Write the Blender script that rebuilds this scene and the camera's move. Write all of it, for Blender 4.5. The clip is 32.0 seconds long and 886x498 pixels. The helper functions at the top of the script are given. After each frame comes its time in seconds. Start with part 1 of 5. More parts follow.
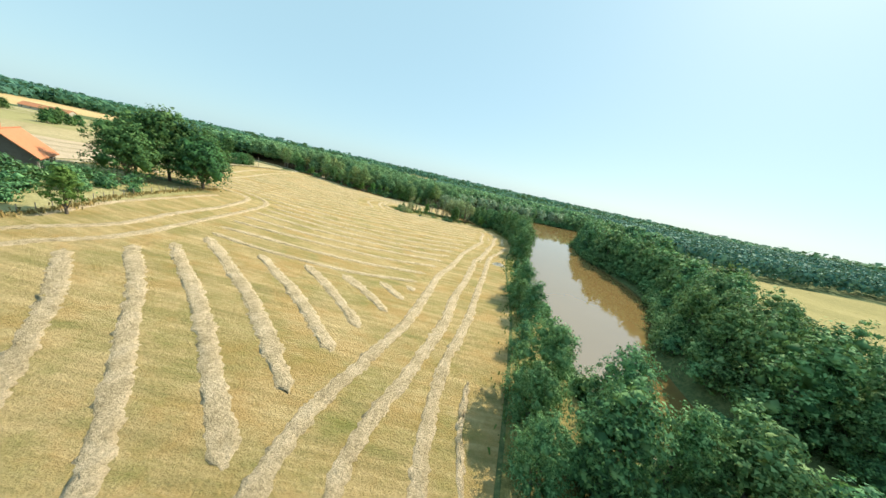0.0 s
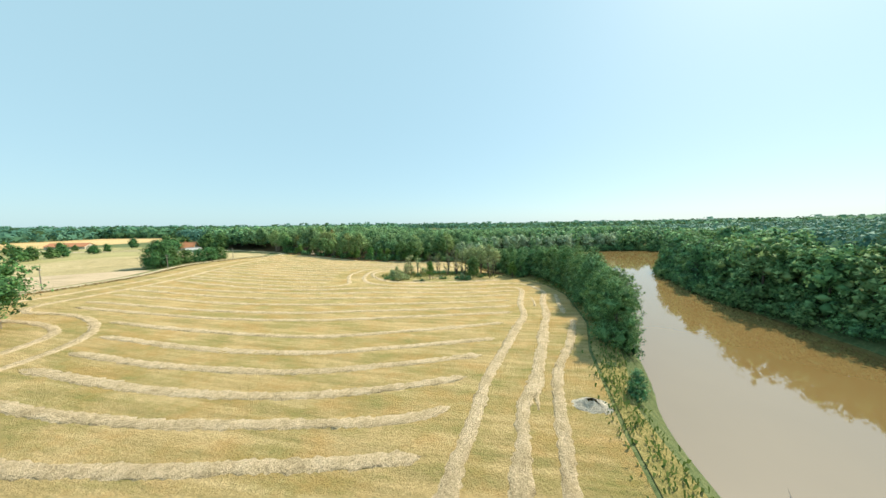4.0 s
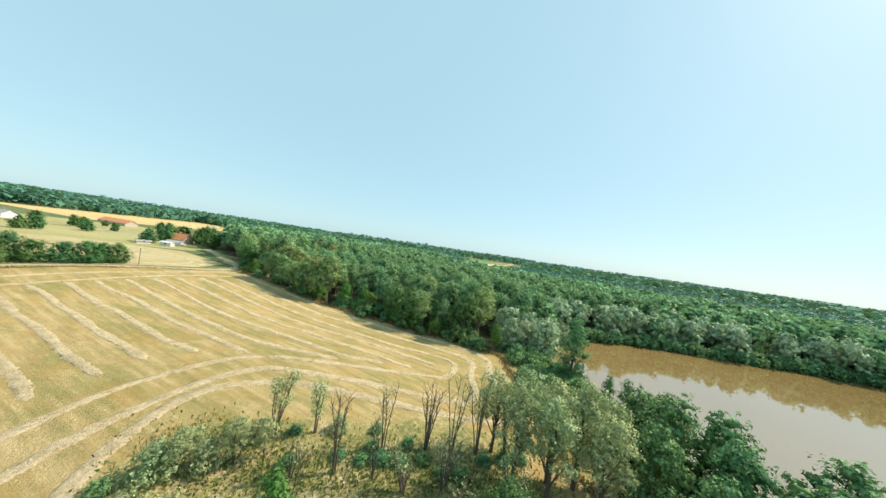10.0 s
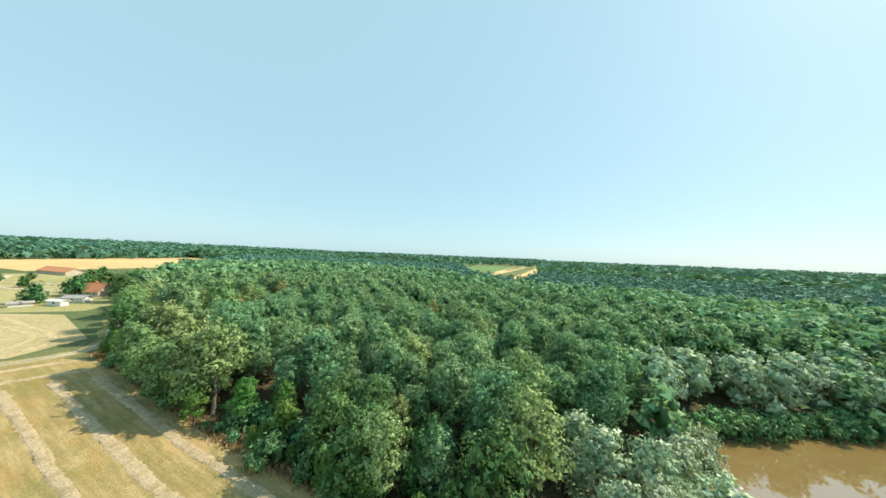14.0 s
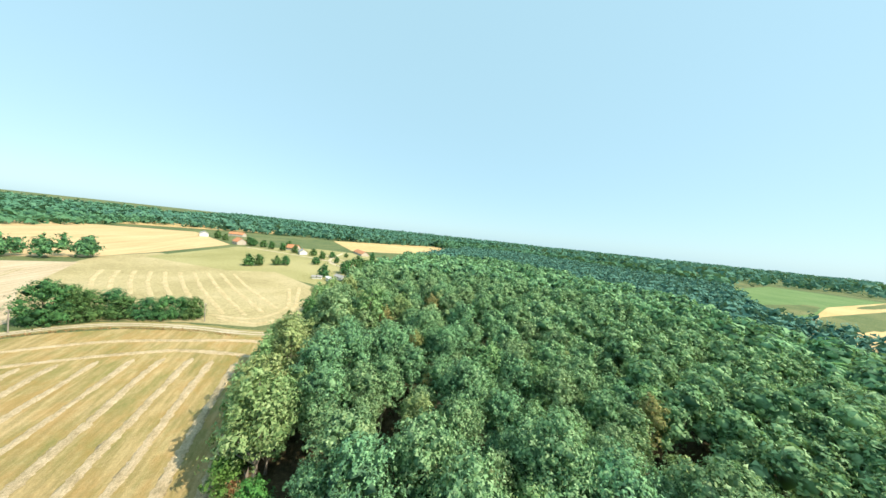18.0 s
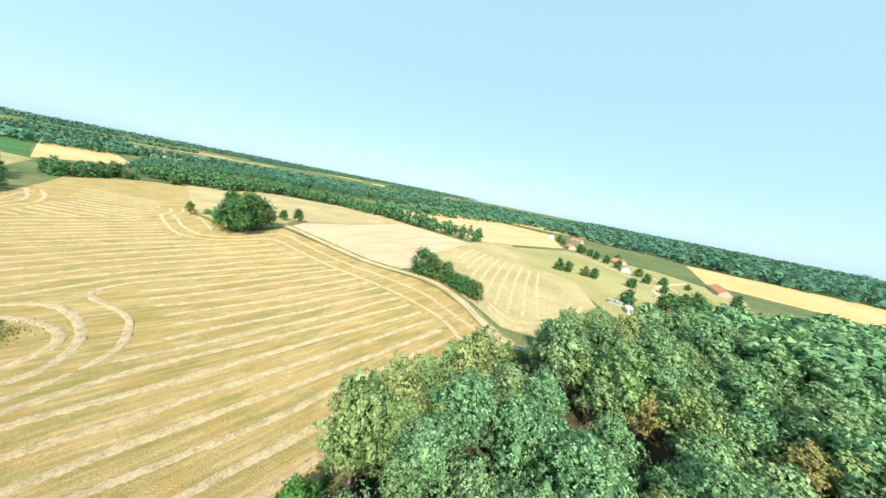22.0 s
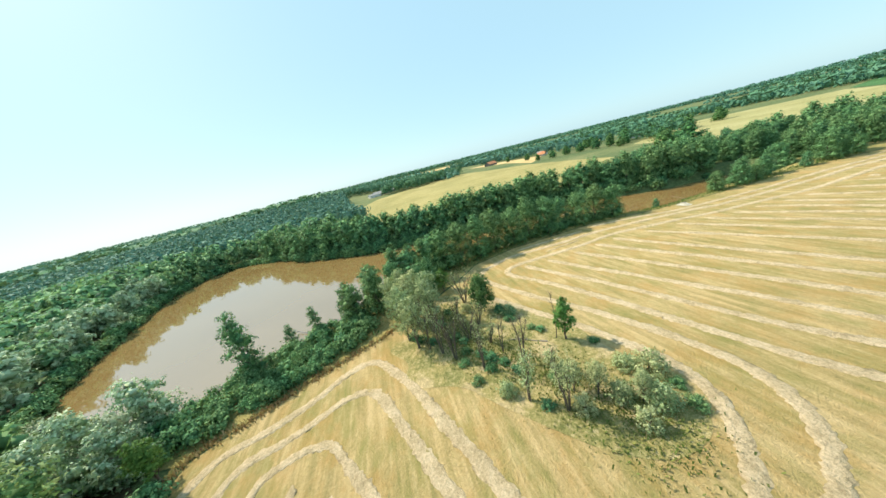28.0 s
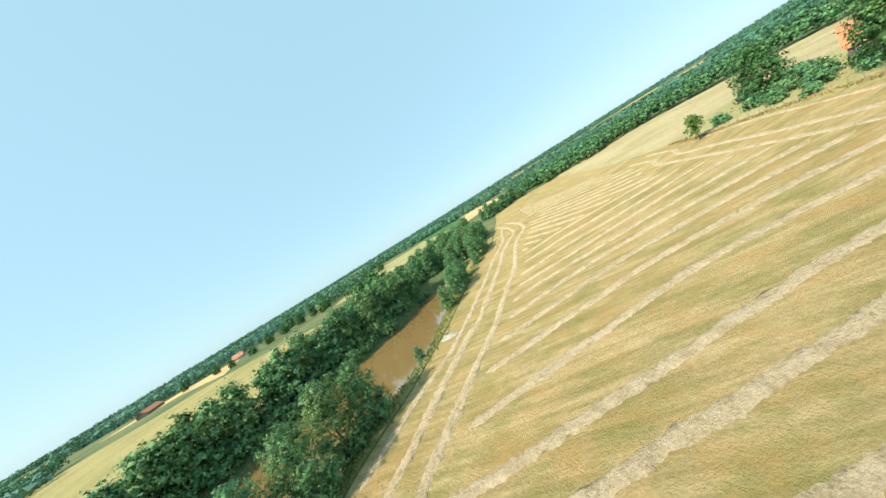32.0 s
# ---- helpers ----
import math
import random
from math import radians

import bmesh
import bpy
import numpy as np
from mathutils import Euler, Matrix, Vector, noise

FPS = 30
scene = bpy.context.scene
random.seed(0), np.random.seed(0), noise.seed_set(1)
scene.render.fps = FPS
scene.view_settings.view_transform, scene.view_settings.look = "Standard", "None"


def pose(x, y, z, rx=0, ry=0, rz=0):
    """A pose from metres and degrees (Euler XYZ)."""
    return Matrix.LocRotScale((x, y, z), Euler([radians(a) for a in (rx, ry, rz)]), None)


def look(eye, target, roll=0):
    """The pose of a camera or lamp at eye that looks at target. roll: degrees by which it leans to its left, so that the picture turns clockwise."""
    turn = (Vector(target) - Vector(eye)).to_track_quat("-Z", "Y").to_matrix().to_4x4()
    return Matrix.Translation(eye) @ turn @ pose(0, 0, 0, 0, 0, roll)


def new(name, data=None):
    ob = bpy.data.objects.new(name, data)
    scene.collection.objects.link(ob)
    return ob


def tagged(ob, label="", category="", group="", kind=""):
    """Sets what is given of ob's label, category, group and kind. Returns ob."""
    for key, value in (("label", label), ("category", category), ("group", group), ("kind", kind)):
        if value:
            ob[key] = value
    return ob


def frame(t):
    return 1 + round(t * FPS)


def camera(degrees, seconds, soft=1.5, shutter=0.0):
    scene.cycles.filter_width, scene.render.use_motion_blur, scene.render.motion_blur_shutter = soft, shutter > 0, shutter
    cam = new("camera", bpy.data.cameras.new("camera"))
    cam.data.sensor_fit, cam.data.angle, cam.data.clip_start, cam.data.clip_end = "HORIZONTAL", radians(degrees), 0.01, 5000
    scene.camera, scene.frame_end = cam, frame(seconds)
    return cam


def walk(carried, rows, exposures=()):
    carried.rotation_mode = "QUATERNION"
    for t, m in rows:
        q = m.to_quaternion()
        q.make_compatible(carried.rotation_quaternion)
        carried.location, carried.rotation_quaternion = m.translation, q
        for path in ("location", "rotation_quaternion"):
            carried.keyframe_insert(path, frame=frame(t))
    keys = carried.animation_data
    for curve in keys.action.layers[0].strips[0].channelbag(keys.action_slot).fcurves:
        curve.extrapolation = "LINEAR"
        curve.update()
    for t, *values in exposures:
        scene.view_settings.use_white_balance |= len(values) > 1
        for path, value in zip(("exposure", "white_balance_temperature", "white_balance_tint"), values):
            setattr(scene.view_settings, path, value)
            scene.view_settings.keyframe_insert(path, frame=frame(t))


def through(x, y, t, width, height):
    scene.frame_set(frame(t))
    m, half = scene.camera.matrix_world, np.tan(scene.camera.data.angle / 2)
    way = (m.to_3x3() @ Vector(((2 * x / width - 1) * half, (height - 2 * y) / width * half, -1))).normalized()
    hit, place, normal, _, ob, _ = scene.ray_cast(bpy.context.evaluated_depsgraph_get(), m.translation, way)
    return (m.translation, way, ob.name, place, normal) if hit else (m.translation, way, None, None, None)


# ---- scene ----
from mathutils import Quaternion

EXPOSURES = [(0.0, 0.46, 7000, 9), (13.0, 0.46, 7050, 9), (18.0, 0.6, 6900, 9), (23.5, 0.68, 6900, 9), (25.5, 0.72, 6950, 9), (28.0, 0.58, 6900, 9), (32.0, 0.56, 6800, 9)]
cam = camera(118.40, 32.0, soft=1.5)
# seconds, place, turn (w, x, y, z)
PATH = [
    (0, (-1.92, 4.54, 24.04), (0.7883, 0.6061, -0.0699, 0.0795)),
    (0.5, (-0.77, 10.38, 23.10), (0.7753, 0.6278, -0.0395, 0.0562)),
    (1, (0.20, 16.12, 22.28), (0.7601, 0.6484, -0.0187, 0.0376)),
    (1.5, (1.13, 21.93, 21.71), (0.7475, 0.6636, -0.0051, 0.0285)),
    (2, (2.06, 27.98, 21.36), (0.7411, 0.6709, 0.0053, 0.0265)),
    (2.5, (2.91, 35.03, 21.18), (0.7386, 0.6734, 0.0170, 0.0279)),
    (4.5, (5.54, 66.10, 22.32), (0.7363, 0.6726, 0.0592, 0.0449)),
    (5, (5.85, 74.71, 22.81), (0.7371, 0.6704, 0.0703, 0.0480)),
    (5.5, (6.23, 83.18, 23.01), (0.7367, 0.6694, 0.0807, 0.0525)),
    (6, (6.64, 91.31, 23.34), (0.7363, 0.6680, 0.0895, 0.0602)),
    (6.5, (6.91, 98.98, 23.90), (0.7356, 0.6669, 0.0925, 0.0746)),
    (7, (7.20, 107.03, 24.30), (0.7327, 0.6674, 0.0903, 0.0976)),
    (7.5, (6.84, 114.15, 24.81), (0.7257, 0.6716, 0.0803, 0.1259)),
    (8, (6.52, 121.79, 25.30), (0.7177, 0.6749, 0.0745, 0.1548)),
    (8.5, (6.07, 129.35, 25.91), (0.7097, 0.6780, 0.0713, 0.1777)),
    (9, (5.17, 136.67, 26.14), (0.7001, 0.6847, 0.0715, 0.1892)),
    (9.5, (3.88, 143.47, 26.45), (0.6901, 0.6945, 0.0742, 0.1896)),
    (10, (3.31, 149.67, 26.92), (0.6834, 0.7026, 0.0817, 0.1808)),
    (10.5, (1.75, 155.98, 27.81), (0.6800, 0.7077, 0.0902, 0.1691)),
    (11, (0.10, 162.32, 28.78), (0.6810, 0.7089, 0.0987, 0.1550)),
    (11.5, (-1.71, 168.67, 29.58), (0.6808, 0.7100, 0.1066, 0.1450)),
    (12, (-3.48, 175.15, 30.39), (0.6800, 0.7105, 0.1143, 0.1406)),
    (12.5, (-5.31, 181.91, 30.87), (0.6784, 0.7108, 0.1212, 0.1405)),
    (13, (-7.25, 188.18, 32.01), (0.6798, 0.7089, 0.1248, 0.1407)),
    (13.5, (-9.31, 194.46, 33.05), (0.6806, 0.7070, 0.1262, 0.1446)),
    (15.5, (-23.12, 217.56, 35.93), (0.6654, 0.6987, 0.1548, 0.2123)),
    (16, (-24.55, 221.43, 36.74), (0.6564, 0.6956, 0.1689, 0.2384)),
    (16.5, (-25.50, 225.10, 37.68), (0.6480, 0.6824, 0.1978, 0.2743)),
    (17, (-26.67, 230.50, 39.19), (0.6299, 0.6623, 0.2434, 0.3244)),
    (17.5, (-28.27, 236.27, 40.98), (0.6084, 0.6318, 0.2958, 0.3784)),
    (18, (-30.45, 242.20, 42.18), (0.5832, 0.5951, 0.3487, 0.4292)),
    (18.5, (-33.78, 246.70, 42.66), (0.5554, 0.5613, 0.3911, 0.4728)),
    (19, (-37.16, 250.25, 42.93), (0.5299, 0.5303, 0.4253, 0.5071)),
    (19.5, (-40.66, 253.53, 43.28), (0.5030, 0.5008, 0.4535, 0.5390)),
    (20, (-44.91, 256.59, 43.55), (0.4693, 0.4693, 0.4794, 0.5742)),
    (20.5, (-49.24, 258.72, 43.51), (0.4269, 0.4340, 0.5041, 0.6126)),
    (21, (-52.81, 259.97, 43.56), (0.3742, 0.3948, 0.5257, 0.6540)),
    (21.5, (-55.65, 261.04, 44.01), (0.3097, 0.3520, 0.5424, 0.6972)),
    (22, (-59.26, 260.85, 44.15), (0.2366, 0.3058, 0.5548, 0.7367)),
    (22.5, (-63.70, 259.07, 43.93), (0.1556, 0.2558, 0.5631, 0.7702)),
    (23, (-68.73, 255.38, 43.52), (0.0713, 0.2005, 0.5660, 0.7964)),
    (23.5, (-73.68, 250.80, 42.97), (-0.0198, 0.1382, 0.5633, 0.8144)),
    (24, (-77.68, 245.14, 42.65), (-0.1111, 0.0710, 0.5518, 0.8235)),
    (24.5, (-78.89, 239.51, 42.45), (-0.2024, 0.0110, 0.5334, 0.8212)),
    (25, (-78.40, 232.73, 42.34), (-0.2906, -0.0498, 0.5074, 0.8097)),
    (25.5, (-76.43, 225.71, 41.40), (-0.3648, -0.1146, 0.4792, 0.7900)),
    (27.5, (-55.16, 194.32, 34.27), (-0.4773, -0.3929, 0.4034, 0.6746)),
    (28, (-48.26, 189.94, 32.70), (-0.4292, -0.4270, 0.4096, 0.6825)),
    (28.5, (-41.49, 185.79, 31.37), (-0.3577, -0.4489, 0.4175, 0.7044)),
    (29, (-35.14, 181.54, 30.64), (-0.2715, -0.4572, 0.4297, 0.7298)),
    (29.5, (-29.85, 177.23, 29.68), (-0.1867, -0.4511, 0.4534, 0.7457)),
    (30, (-24.92, 172.89, 28.77), (-0.1122, -0.4322, 0.4877, 0.7502)),
    (30.5, (-18.97, 167.50, 27.43), (-0.0507, -0.4004, 0.5276, 0.7475)),
    (31, (-13.43, 160.21, 26.25), (0.0050, -0.3586, 0.5642, 0.7437)),
    (31.5, (-9.26, 152.47, 25.24), (0.0548, -0.3118, 0.5936, 0.7399)),
    (32, (-5.92, 144.40, 24.46), (0.1031, -0.2633, 0.6167, 0.7346)),
]
walk(cam, [(t, Matrix.LocRotScale(p, Quaternion(q), None)) for t, p, q in PATH], EXPOSURES)


# ---------- light ----------
SUN = Vector((0.53, 0.48, 0.70)).normalized()
world = bpy.data.worlds.new("sky")
scene.world = world
world.use_nodes = True
wt = world.node_tree
sky = wt.nodes.new("ShaderNodeTexSky")
sky.sky_type = "NISHITA"
sky.sun_disc = False
sky.sun_elevation = math.asin(SUN.z)
sky.sun_rotation = math.atan2(SUN.x, SUN.y)
sky.air_density, sky.dust_density, sky.ozone_density = 1.0, 0.8, 1.0
bgd = wt.nodes["Background"]
bgd.inputs["Strength"].default_value = 0.15
# summer haze thins the blue of the clear sky
haze = wt.nodes.new("ShaderNodeMix")
haze.data_type = "RGBA"
haze.inputs[0].default_value = 0.78
haze.inputs[7].default_value = (2.24, 3.82, 4.7, 1)
wt.links.new(sky.outputs[0], haze.inputs[6])
wt.links.new(haze.outputs[2], bgd.inputs["Color"])
sun = new("sun", bpy.data.lights.new("sun", "SUN"))
sun.data.energy, sun.data.angle, sun.data.color = 4.3, radians(0.53), (1.0, 0.91, 0.77)
sun.matrix_world = look((150, 100, 200), Vector((150, 100, 200)) - SUN)


# ---------- materials ----------
def tree_of(name):
    m = bpy.data.materials.new(name)
    m.use_nodes = True
    nt = m.node_tree
    return m, nt, nt.nodes["Principled BSDF"]


def ramp(nt, fac, stops):
    r = nt.nodes.new("ShaderNodeValToRGB")
    e = r.color_ramp.elements
    while len(e) < len(stops):
        e.new(0.5)
    for el, (p, c) in zip(e, stops):
        el.position, el.color = p, (*c, 1)
    nt.links.new(fac, r.inputs[0])
    return r.outputs[0]


def tex_noise(nt, scale, detail=4, vec=None, rough=0.55):
    n = nt.nodes.new("ShaderNodeTexNoise")
    n.inputs["Scale"].default_value, n.inputs["Detail"].default_value, n.inputs["Roughness"].default_value = scale, detail, rough
    if vec is not None:
        nt.links.new(vec, n.inputs["Vector"])
    return n.outputs["Fac"]


def place(nt, scale=(1, 1, 1), turn=0.0):
    g = nt.nodes.new("ShaderNodeNewGeometry")
    mp = nt.nodes.new("ShaderNodeMapping")
    mp.inputs["Scale"].default_value = scale
    mp.inputs["Rotation"].default_value = (0, 0, radians(turn))
    nt.links.new(g.outputs["Position"], mp.inputs["Vector"])
    return mp.outputs[0]


def mix(nt, fac, a, b, kind="MIX"):
    m = nt.nodes.new("ShaderNodeMix")
    m.data_type, m.blend_type = "RGBA", kind
    for sock, v in ((m.inputs[0], fac), (m.inputs[6], a), (m.inputs[7], b)):
        if isinstance(v, (int, float)):
            sock.default_value = v
        elif isinstance(v, tuple):
            sock.default_value = (*v, 1)
        else:
            nt.links.new(v, sock)
    return m.outputs[2]


def bump(nt, b, height, strength=0.5, dist=0.1):
    n = nt.nodes.new("ShaderNodeBump")
    n.inputs["Strength"].default_value, n.inputs["Distance"].default_value = strength, dist
    nt.links.new(height, n.inputs["Height"])
    nt.links.new(n.outputs[0], b.inputs["Normal"])


def field_material(name, dark, mid, light, big=0.03, fine=1.6, streak=None, turn=0.0, rough=0.95, weeds=None):
    """Soil and stubble: broad patches, finer tufts, streaks along the way it was worked, and weeds coming through."""
    m, nt, b = tree_of(name)
    pos = place(nt)
    c = ramp(nt, tex_noise(nt, big, 5, pos, 0.6), [(0.40, dark), (0.51, mid), (0.64, light)])
    c = mix(nt, 0.5, c, ramp(nt, tex_noise(nt, fine, 7, pos, 0.82), [(0.34, tuple(v * 0.45 for v in dark)), (0.5, mid), (0.66, tuple(v * 1.35 for v in light))]))
    if streak:
        sv = place(nt, streak, turn)
        c = mix(nt, 0.5, c, ramp(nt, tex_noise(nt, 1.0, 4, sv, 0.65), [(0.34, tuple(v * 0.78 for v in dark)), (0.5, mid), (0.66, tuple(v * 1.12 for v in light))]))
    if weeds:
        # regrowth between the rows, in patches of a few metres with ragged edges
        wv = place(nt, (0.45, 1.0, 1), turn)
        c = mix(nt, ramp(nt, tex_noise(nt, 0.22, 8, wv, 0.74), [(0.46, (0, 0, 0)), (0.55, (0.32,) * 3), (0.68, (0.75,) * 3)]), c, weeds)
        c = mix(nt, ramp(nt, tex_noise(nt, 0.16, 7, place(nt, (0.8, 1.2, 1), turn + 40), 0.7), [(0.48, (0, 0, 0)), (0.62, (0.48,) * 3)]), c, tuple(v * k for v, k in zip(mid, (0.98, 0.80, 0.62))))
    nt.links.new(c, b.inputs["Base Color"])
    b.inputs["Roughness"].default_value = rough
    b.inputs["Specular IOR Level"].default_value = 0.15
    bump(nt, b, tex_noise(nt, fine * 1.5, 5, pos, 0.75), 1.0, 0.35)
    return m


def leaf_material(name, stops, through=0.10, rough=0.7, vary=0.41):
    """Leaves: each clump of its own shade, each tree of its own tint, some light coming through."""
    m, nt, b = tree_of(name)
    g = nt.nodes.new("ShaderNodeNewGeometry")
    oi = nt.nodes.new("ShaderNodeObjectInfo")
    c = ramp(nt, g.outputs["Random Per Island"], stops)
    hs = nt.nodes.new("ShaderNodeHueSaturation")
    mr = nt.nodes.new("ShaderNodeMapRange")
    mr.inputs[3].default_value, mr.inputs[4].default_value = 0.465, 0.535
    nt.links.new(oi.outputs["Random"], mr.inputs[0])
    nt.links.new(mr.outputs[0], hs.inputs["Hue"])
    mv = nt.nodes.new("ShaderNodeMapRange")
    mv.inputs[3].default_value, mv.inputs[4].default_value = 1 - vary, 1 + vary
    nt.links.new(tex_noise(nt, 0.11, 2, place(nt)), mv.inputs[0])
    nt.links.new(mv.outputs[0], hs.inputs["Value"])
    nt.links.new(c, hs.inputs["Color"])
    nt.links.new(hs.outputs[0], b.inputs["Base Color"])
    b.inputs["Roughness"].default_value = rough
    b.inputs["Specular IOR Level"].default_value = 0.12
    tr = nt.nodes.new("ShaderNodeBsdfTranslucent")
    nt.links.new(mix(nt, 0.6, hs.outputs[0], (0.25, 0.37, 0.11)), tr.inputs["Color"])
    ms = nt.nodes.new("ShaderNodeMixShader")
    ms.inputs[0].default_value = through
    nt.links.new(b.outputs[0], ms.inputs[1])
    nt.links.new(tr.outputs[0], ms.inputs[2])
    nt.links.new(ms.outputs[0], nt.nodes["Material Output"].inputs[0])
    return m


def plain(name, a, b_, scale=3.0, rough=0.8, metal=0.0, relief=0.3):
    m, nt, b = tree_of(name)
    pos = place(nt)
    c = mix(nt, 0.5, ramp(nt, tex_noise(nt, scale, 5, pos, 0.65), [(0.3, a), (0.7, b_)]), ramp(nt, tex_noise(nt, scale * 9, 3, pos), [(0.3, a), (0.7, b_)]))
    nt.links.new(c, b.inputs["Base Color"])
    b.inputs["Roughness"].default_value, b.inputs["Metallic"].default_value = rough, metal
    bump(nt, b, tex_noise(nt, scale * 6, 4, pos), relief, 0.03)
    return m


M = {}
M["ground"] = field_material("dry_grassland", (0.07, 0.12, 0.05), (0.13, 0.17, 0.07), (0.25, 0.24, 0.11), 0.012, 0.9)
M["hay"] = field_material("mown_hay_field", (0.30, 0.265, 0.10), (0.48, 0.355, 0.16), (0.61, 0.46, 0.25), 0.085, 2.2, (0.06, 0.9, 1), -6, weeds=(0.20, 0.215, 0.055))
M["windrow"] = field_material("raked_hay", (0.40, 0.31, 0.175), (0.585, 0.46, 0.285), (0.70, 0.57, 0.385), 0.5, 3.0)
M["wheat"] = field_material("pale_stubble", (0.48, 0.37, 0.23), (0.58, 0.455, 0.305), (0.65, 0.525, 0.37), 0.02, 1.2, (0.02, 0.6, 1), 35)
M["gold"] = field_material("ripe_corn", (0.53, 0.37, 0.18), (0.61, 0.43, 0.225), (0.67, 0.49, 0.28), 0.01, 0.5, (0.01, 0.2, 1), 60)
M["strip"] = field_material("mown_meadow", (0.36, 0.30, 0.145), (0.46, 0.38, 0.20), (0.55, 0.46, 0.27), 0.03, 1.0)
M["tan"] = field_material("tan_field", (0.52, 0.36, 0.15), (0.62, 0.44, 0.21), (0.70, 0.52, 0.27), 0.01, 0.6)
M["olive"] = field_material("dry_pasture", (0.26, 0.24, 0.09), (0.36, 0.31, 0.125), (0.43, 0.36, 0.16), 0.02, 0.8)
M["meadow"] = field_material("green_meadow", (0.27, 0.26, 0.10), (0.37, 0.34, 0.15), (0.46, 0.41, 0.21), 0.015, 0.8)
M["green"] = field_material("bright_meadow", (0.11, 0.20, 0.07), (0.15, 0.245, 0.09), (0.20, 0.28, 0.115), 0.02, 0.8)
M["sandy"] = field_material("sandy_soil", (0.34, 0.26, 0.15), (0.56, 0.44, 0.29), (0.68, 0.55, 0.39), 0.3, 1.8)
M["maize"] = field_material("green_crop", (0.05, 0.13, 0.04), (0.07, 0.17, 0.06), (0.09, 0.20, 0.07), 0.02, 0.8)
M["rough"] = field_material("rough_grass", (0.14, 0.17, 0.055), (0.33, 0.285, 0.11), (0.62, 0.47, 0.29), 0.17, 1.4)
M["bank"] = field_material("bank_grass", (0.17, 0.18, 0.06), (0.32, 0.275, 0.10), (0.46, 0.36, 0.16), 0.12, 1.6)
M["verge"] = field_material("dry_verge", (0.20, 0.20, 0.07), (0.38, 0.32, 0.13), (0.50, 0.41, 0.21), 0.2, 1.8)
M["litter"] = field_material("forest_floor", (0.05, 0.05, 0.025), (0.10, 0.08, 0.045), (0.17, 0.13, 0.07), 0.2, 1.5)
M["gravel"] = field_material("pale_gravel", (0.50, 0.42, 0.28), (0.62, 0.53, 0.37), (0.70, 0.61, 0.45), 0.3, 3.0)
M["sand"] = field_material("pale_rubble", (0.42, 0.38, 0.30), (0.60, 0.55, 0.45), (0.72, 0.67, 0.56), 0.8, 4.0)
M["oak"] = leaf_material("oak_leaves", [(0.0, (0.022, 0.070, 0.028)), (0.5, (0.082, 0.210, 0.074)), (1.0, (0.165, 0.330, 0.115))], 0.2)
M["wood"] = leaf_material("wood_leaves", [(0.0, (0.056, 0.128, 0.070)), (0.5, (0.200, 0.385, 0.178)), (1.0, (0.40, 0.60, 0.31))], 0.28)
M["wood2"] = leaf_material("hornbeam_leaves", [(0.0, (0.120, 0.220, 0.085)), (0.5, (0.270, 0.405, 0.160)), (1.0, (0.420, 0.540, 0.250))], 0.22)
M["alder"] = leaf_material("alder_leaves", [(0.0, (0.026, 0.080, 0.038)), (0.5, (0.124, 0.290, 0.120)), (1.0, (0.270, 0.480, 0.210))], 0.22)
M["willow"] = leaf_material("willow_leaves", [(0.0, (0.22, 0.31, 0.17)), (0.5, (0.43, 0.53, 0.33)), (1.0, (0.62, 0.70, 0.50))], 0.16)
M["fresh"] = leaf_material("fresh_leaves", [(0.0, (0.077, 0.182, 0.044)), (0.5, (0.127, 0.264, 0.064)), (1.0, (0.193, 0.341, 0.097))], 0.22)
M["pale"] = leaf_material("pale_leaves", [(0.0, (0.20, 0.27, 0.12)), (0.5, (0.38, 0.45, 0.22)), (1.0, (0.56, 0.60, 0.34))], 0.2)
M["dry"] = leaf_material("yellowing_leaves", [(0.0, (0.16, 0.18, 0.06)), (0.5, (0.28, 0.29, 0.10)), (1.0, (0.40, 0.39, 0.17))])
# distance haze painted into the leaf colour: bluer and flatter than the near trees
M["far"] = leaf_material("hazed_far_leaves", [(0.0, (0.072, 0.197, 0.134)), (0.5, (0.095, 0.237, 0.159)), (1.0, (0.125, 0.276, 0.184))], 0.14, vary=0.15)
M["bark"] = plain("bark", (0.07, 0.055, 0.04), (0.17, 0.14, 0.11), 4.0, 0.9, 0, 0.8)
M["greybark"] = plain("grey_bark", (0.17, 0.15, 0.12), (0.34, 0.30, 0.25), 4.0, 0.9, 0, 0.8)
M["plaster"] = plain("plaster", (0.42, 0.37, 0.30), (0.56, 0.50, 0.42), 1.2, 0.9)
M["darkwall"] = plain("weathered_boards", (0.10, 0.09, 0.08), (0.19, 0.17, 0.15), 2.0, 0.9)
M["white"] = plain("white_paint", (0.66, 0.66, 0.64), (0.80, 0.80, 0.78), 1.0, 0.6)
M["tile"] = plain("clay_tiles", (0.50, 0.18, 0.08), (0.68, 0.30, 0.15), 2.5, 0.8, 0, 0.8)
M["slate"] = plain("grey_roofing", (0.30, 0.29, 0.28), (0.44, 0.42, 0.40), 1.0, 0.6)
M["glass"] = plain("dark_window", (0.02, 0.025, 0.03), (0.04, 0.045, 0.05), 1.0, 0.1, 0, 0.0)
M["timber"] = plain("grey_timber", (0.20, 0.17, 0.14), (0.36, 0.32, 0.27), 3.0, 0.9)

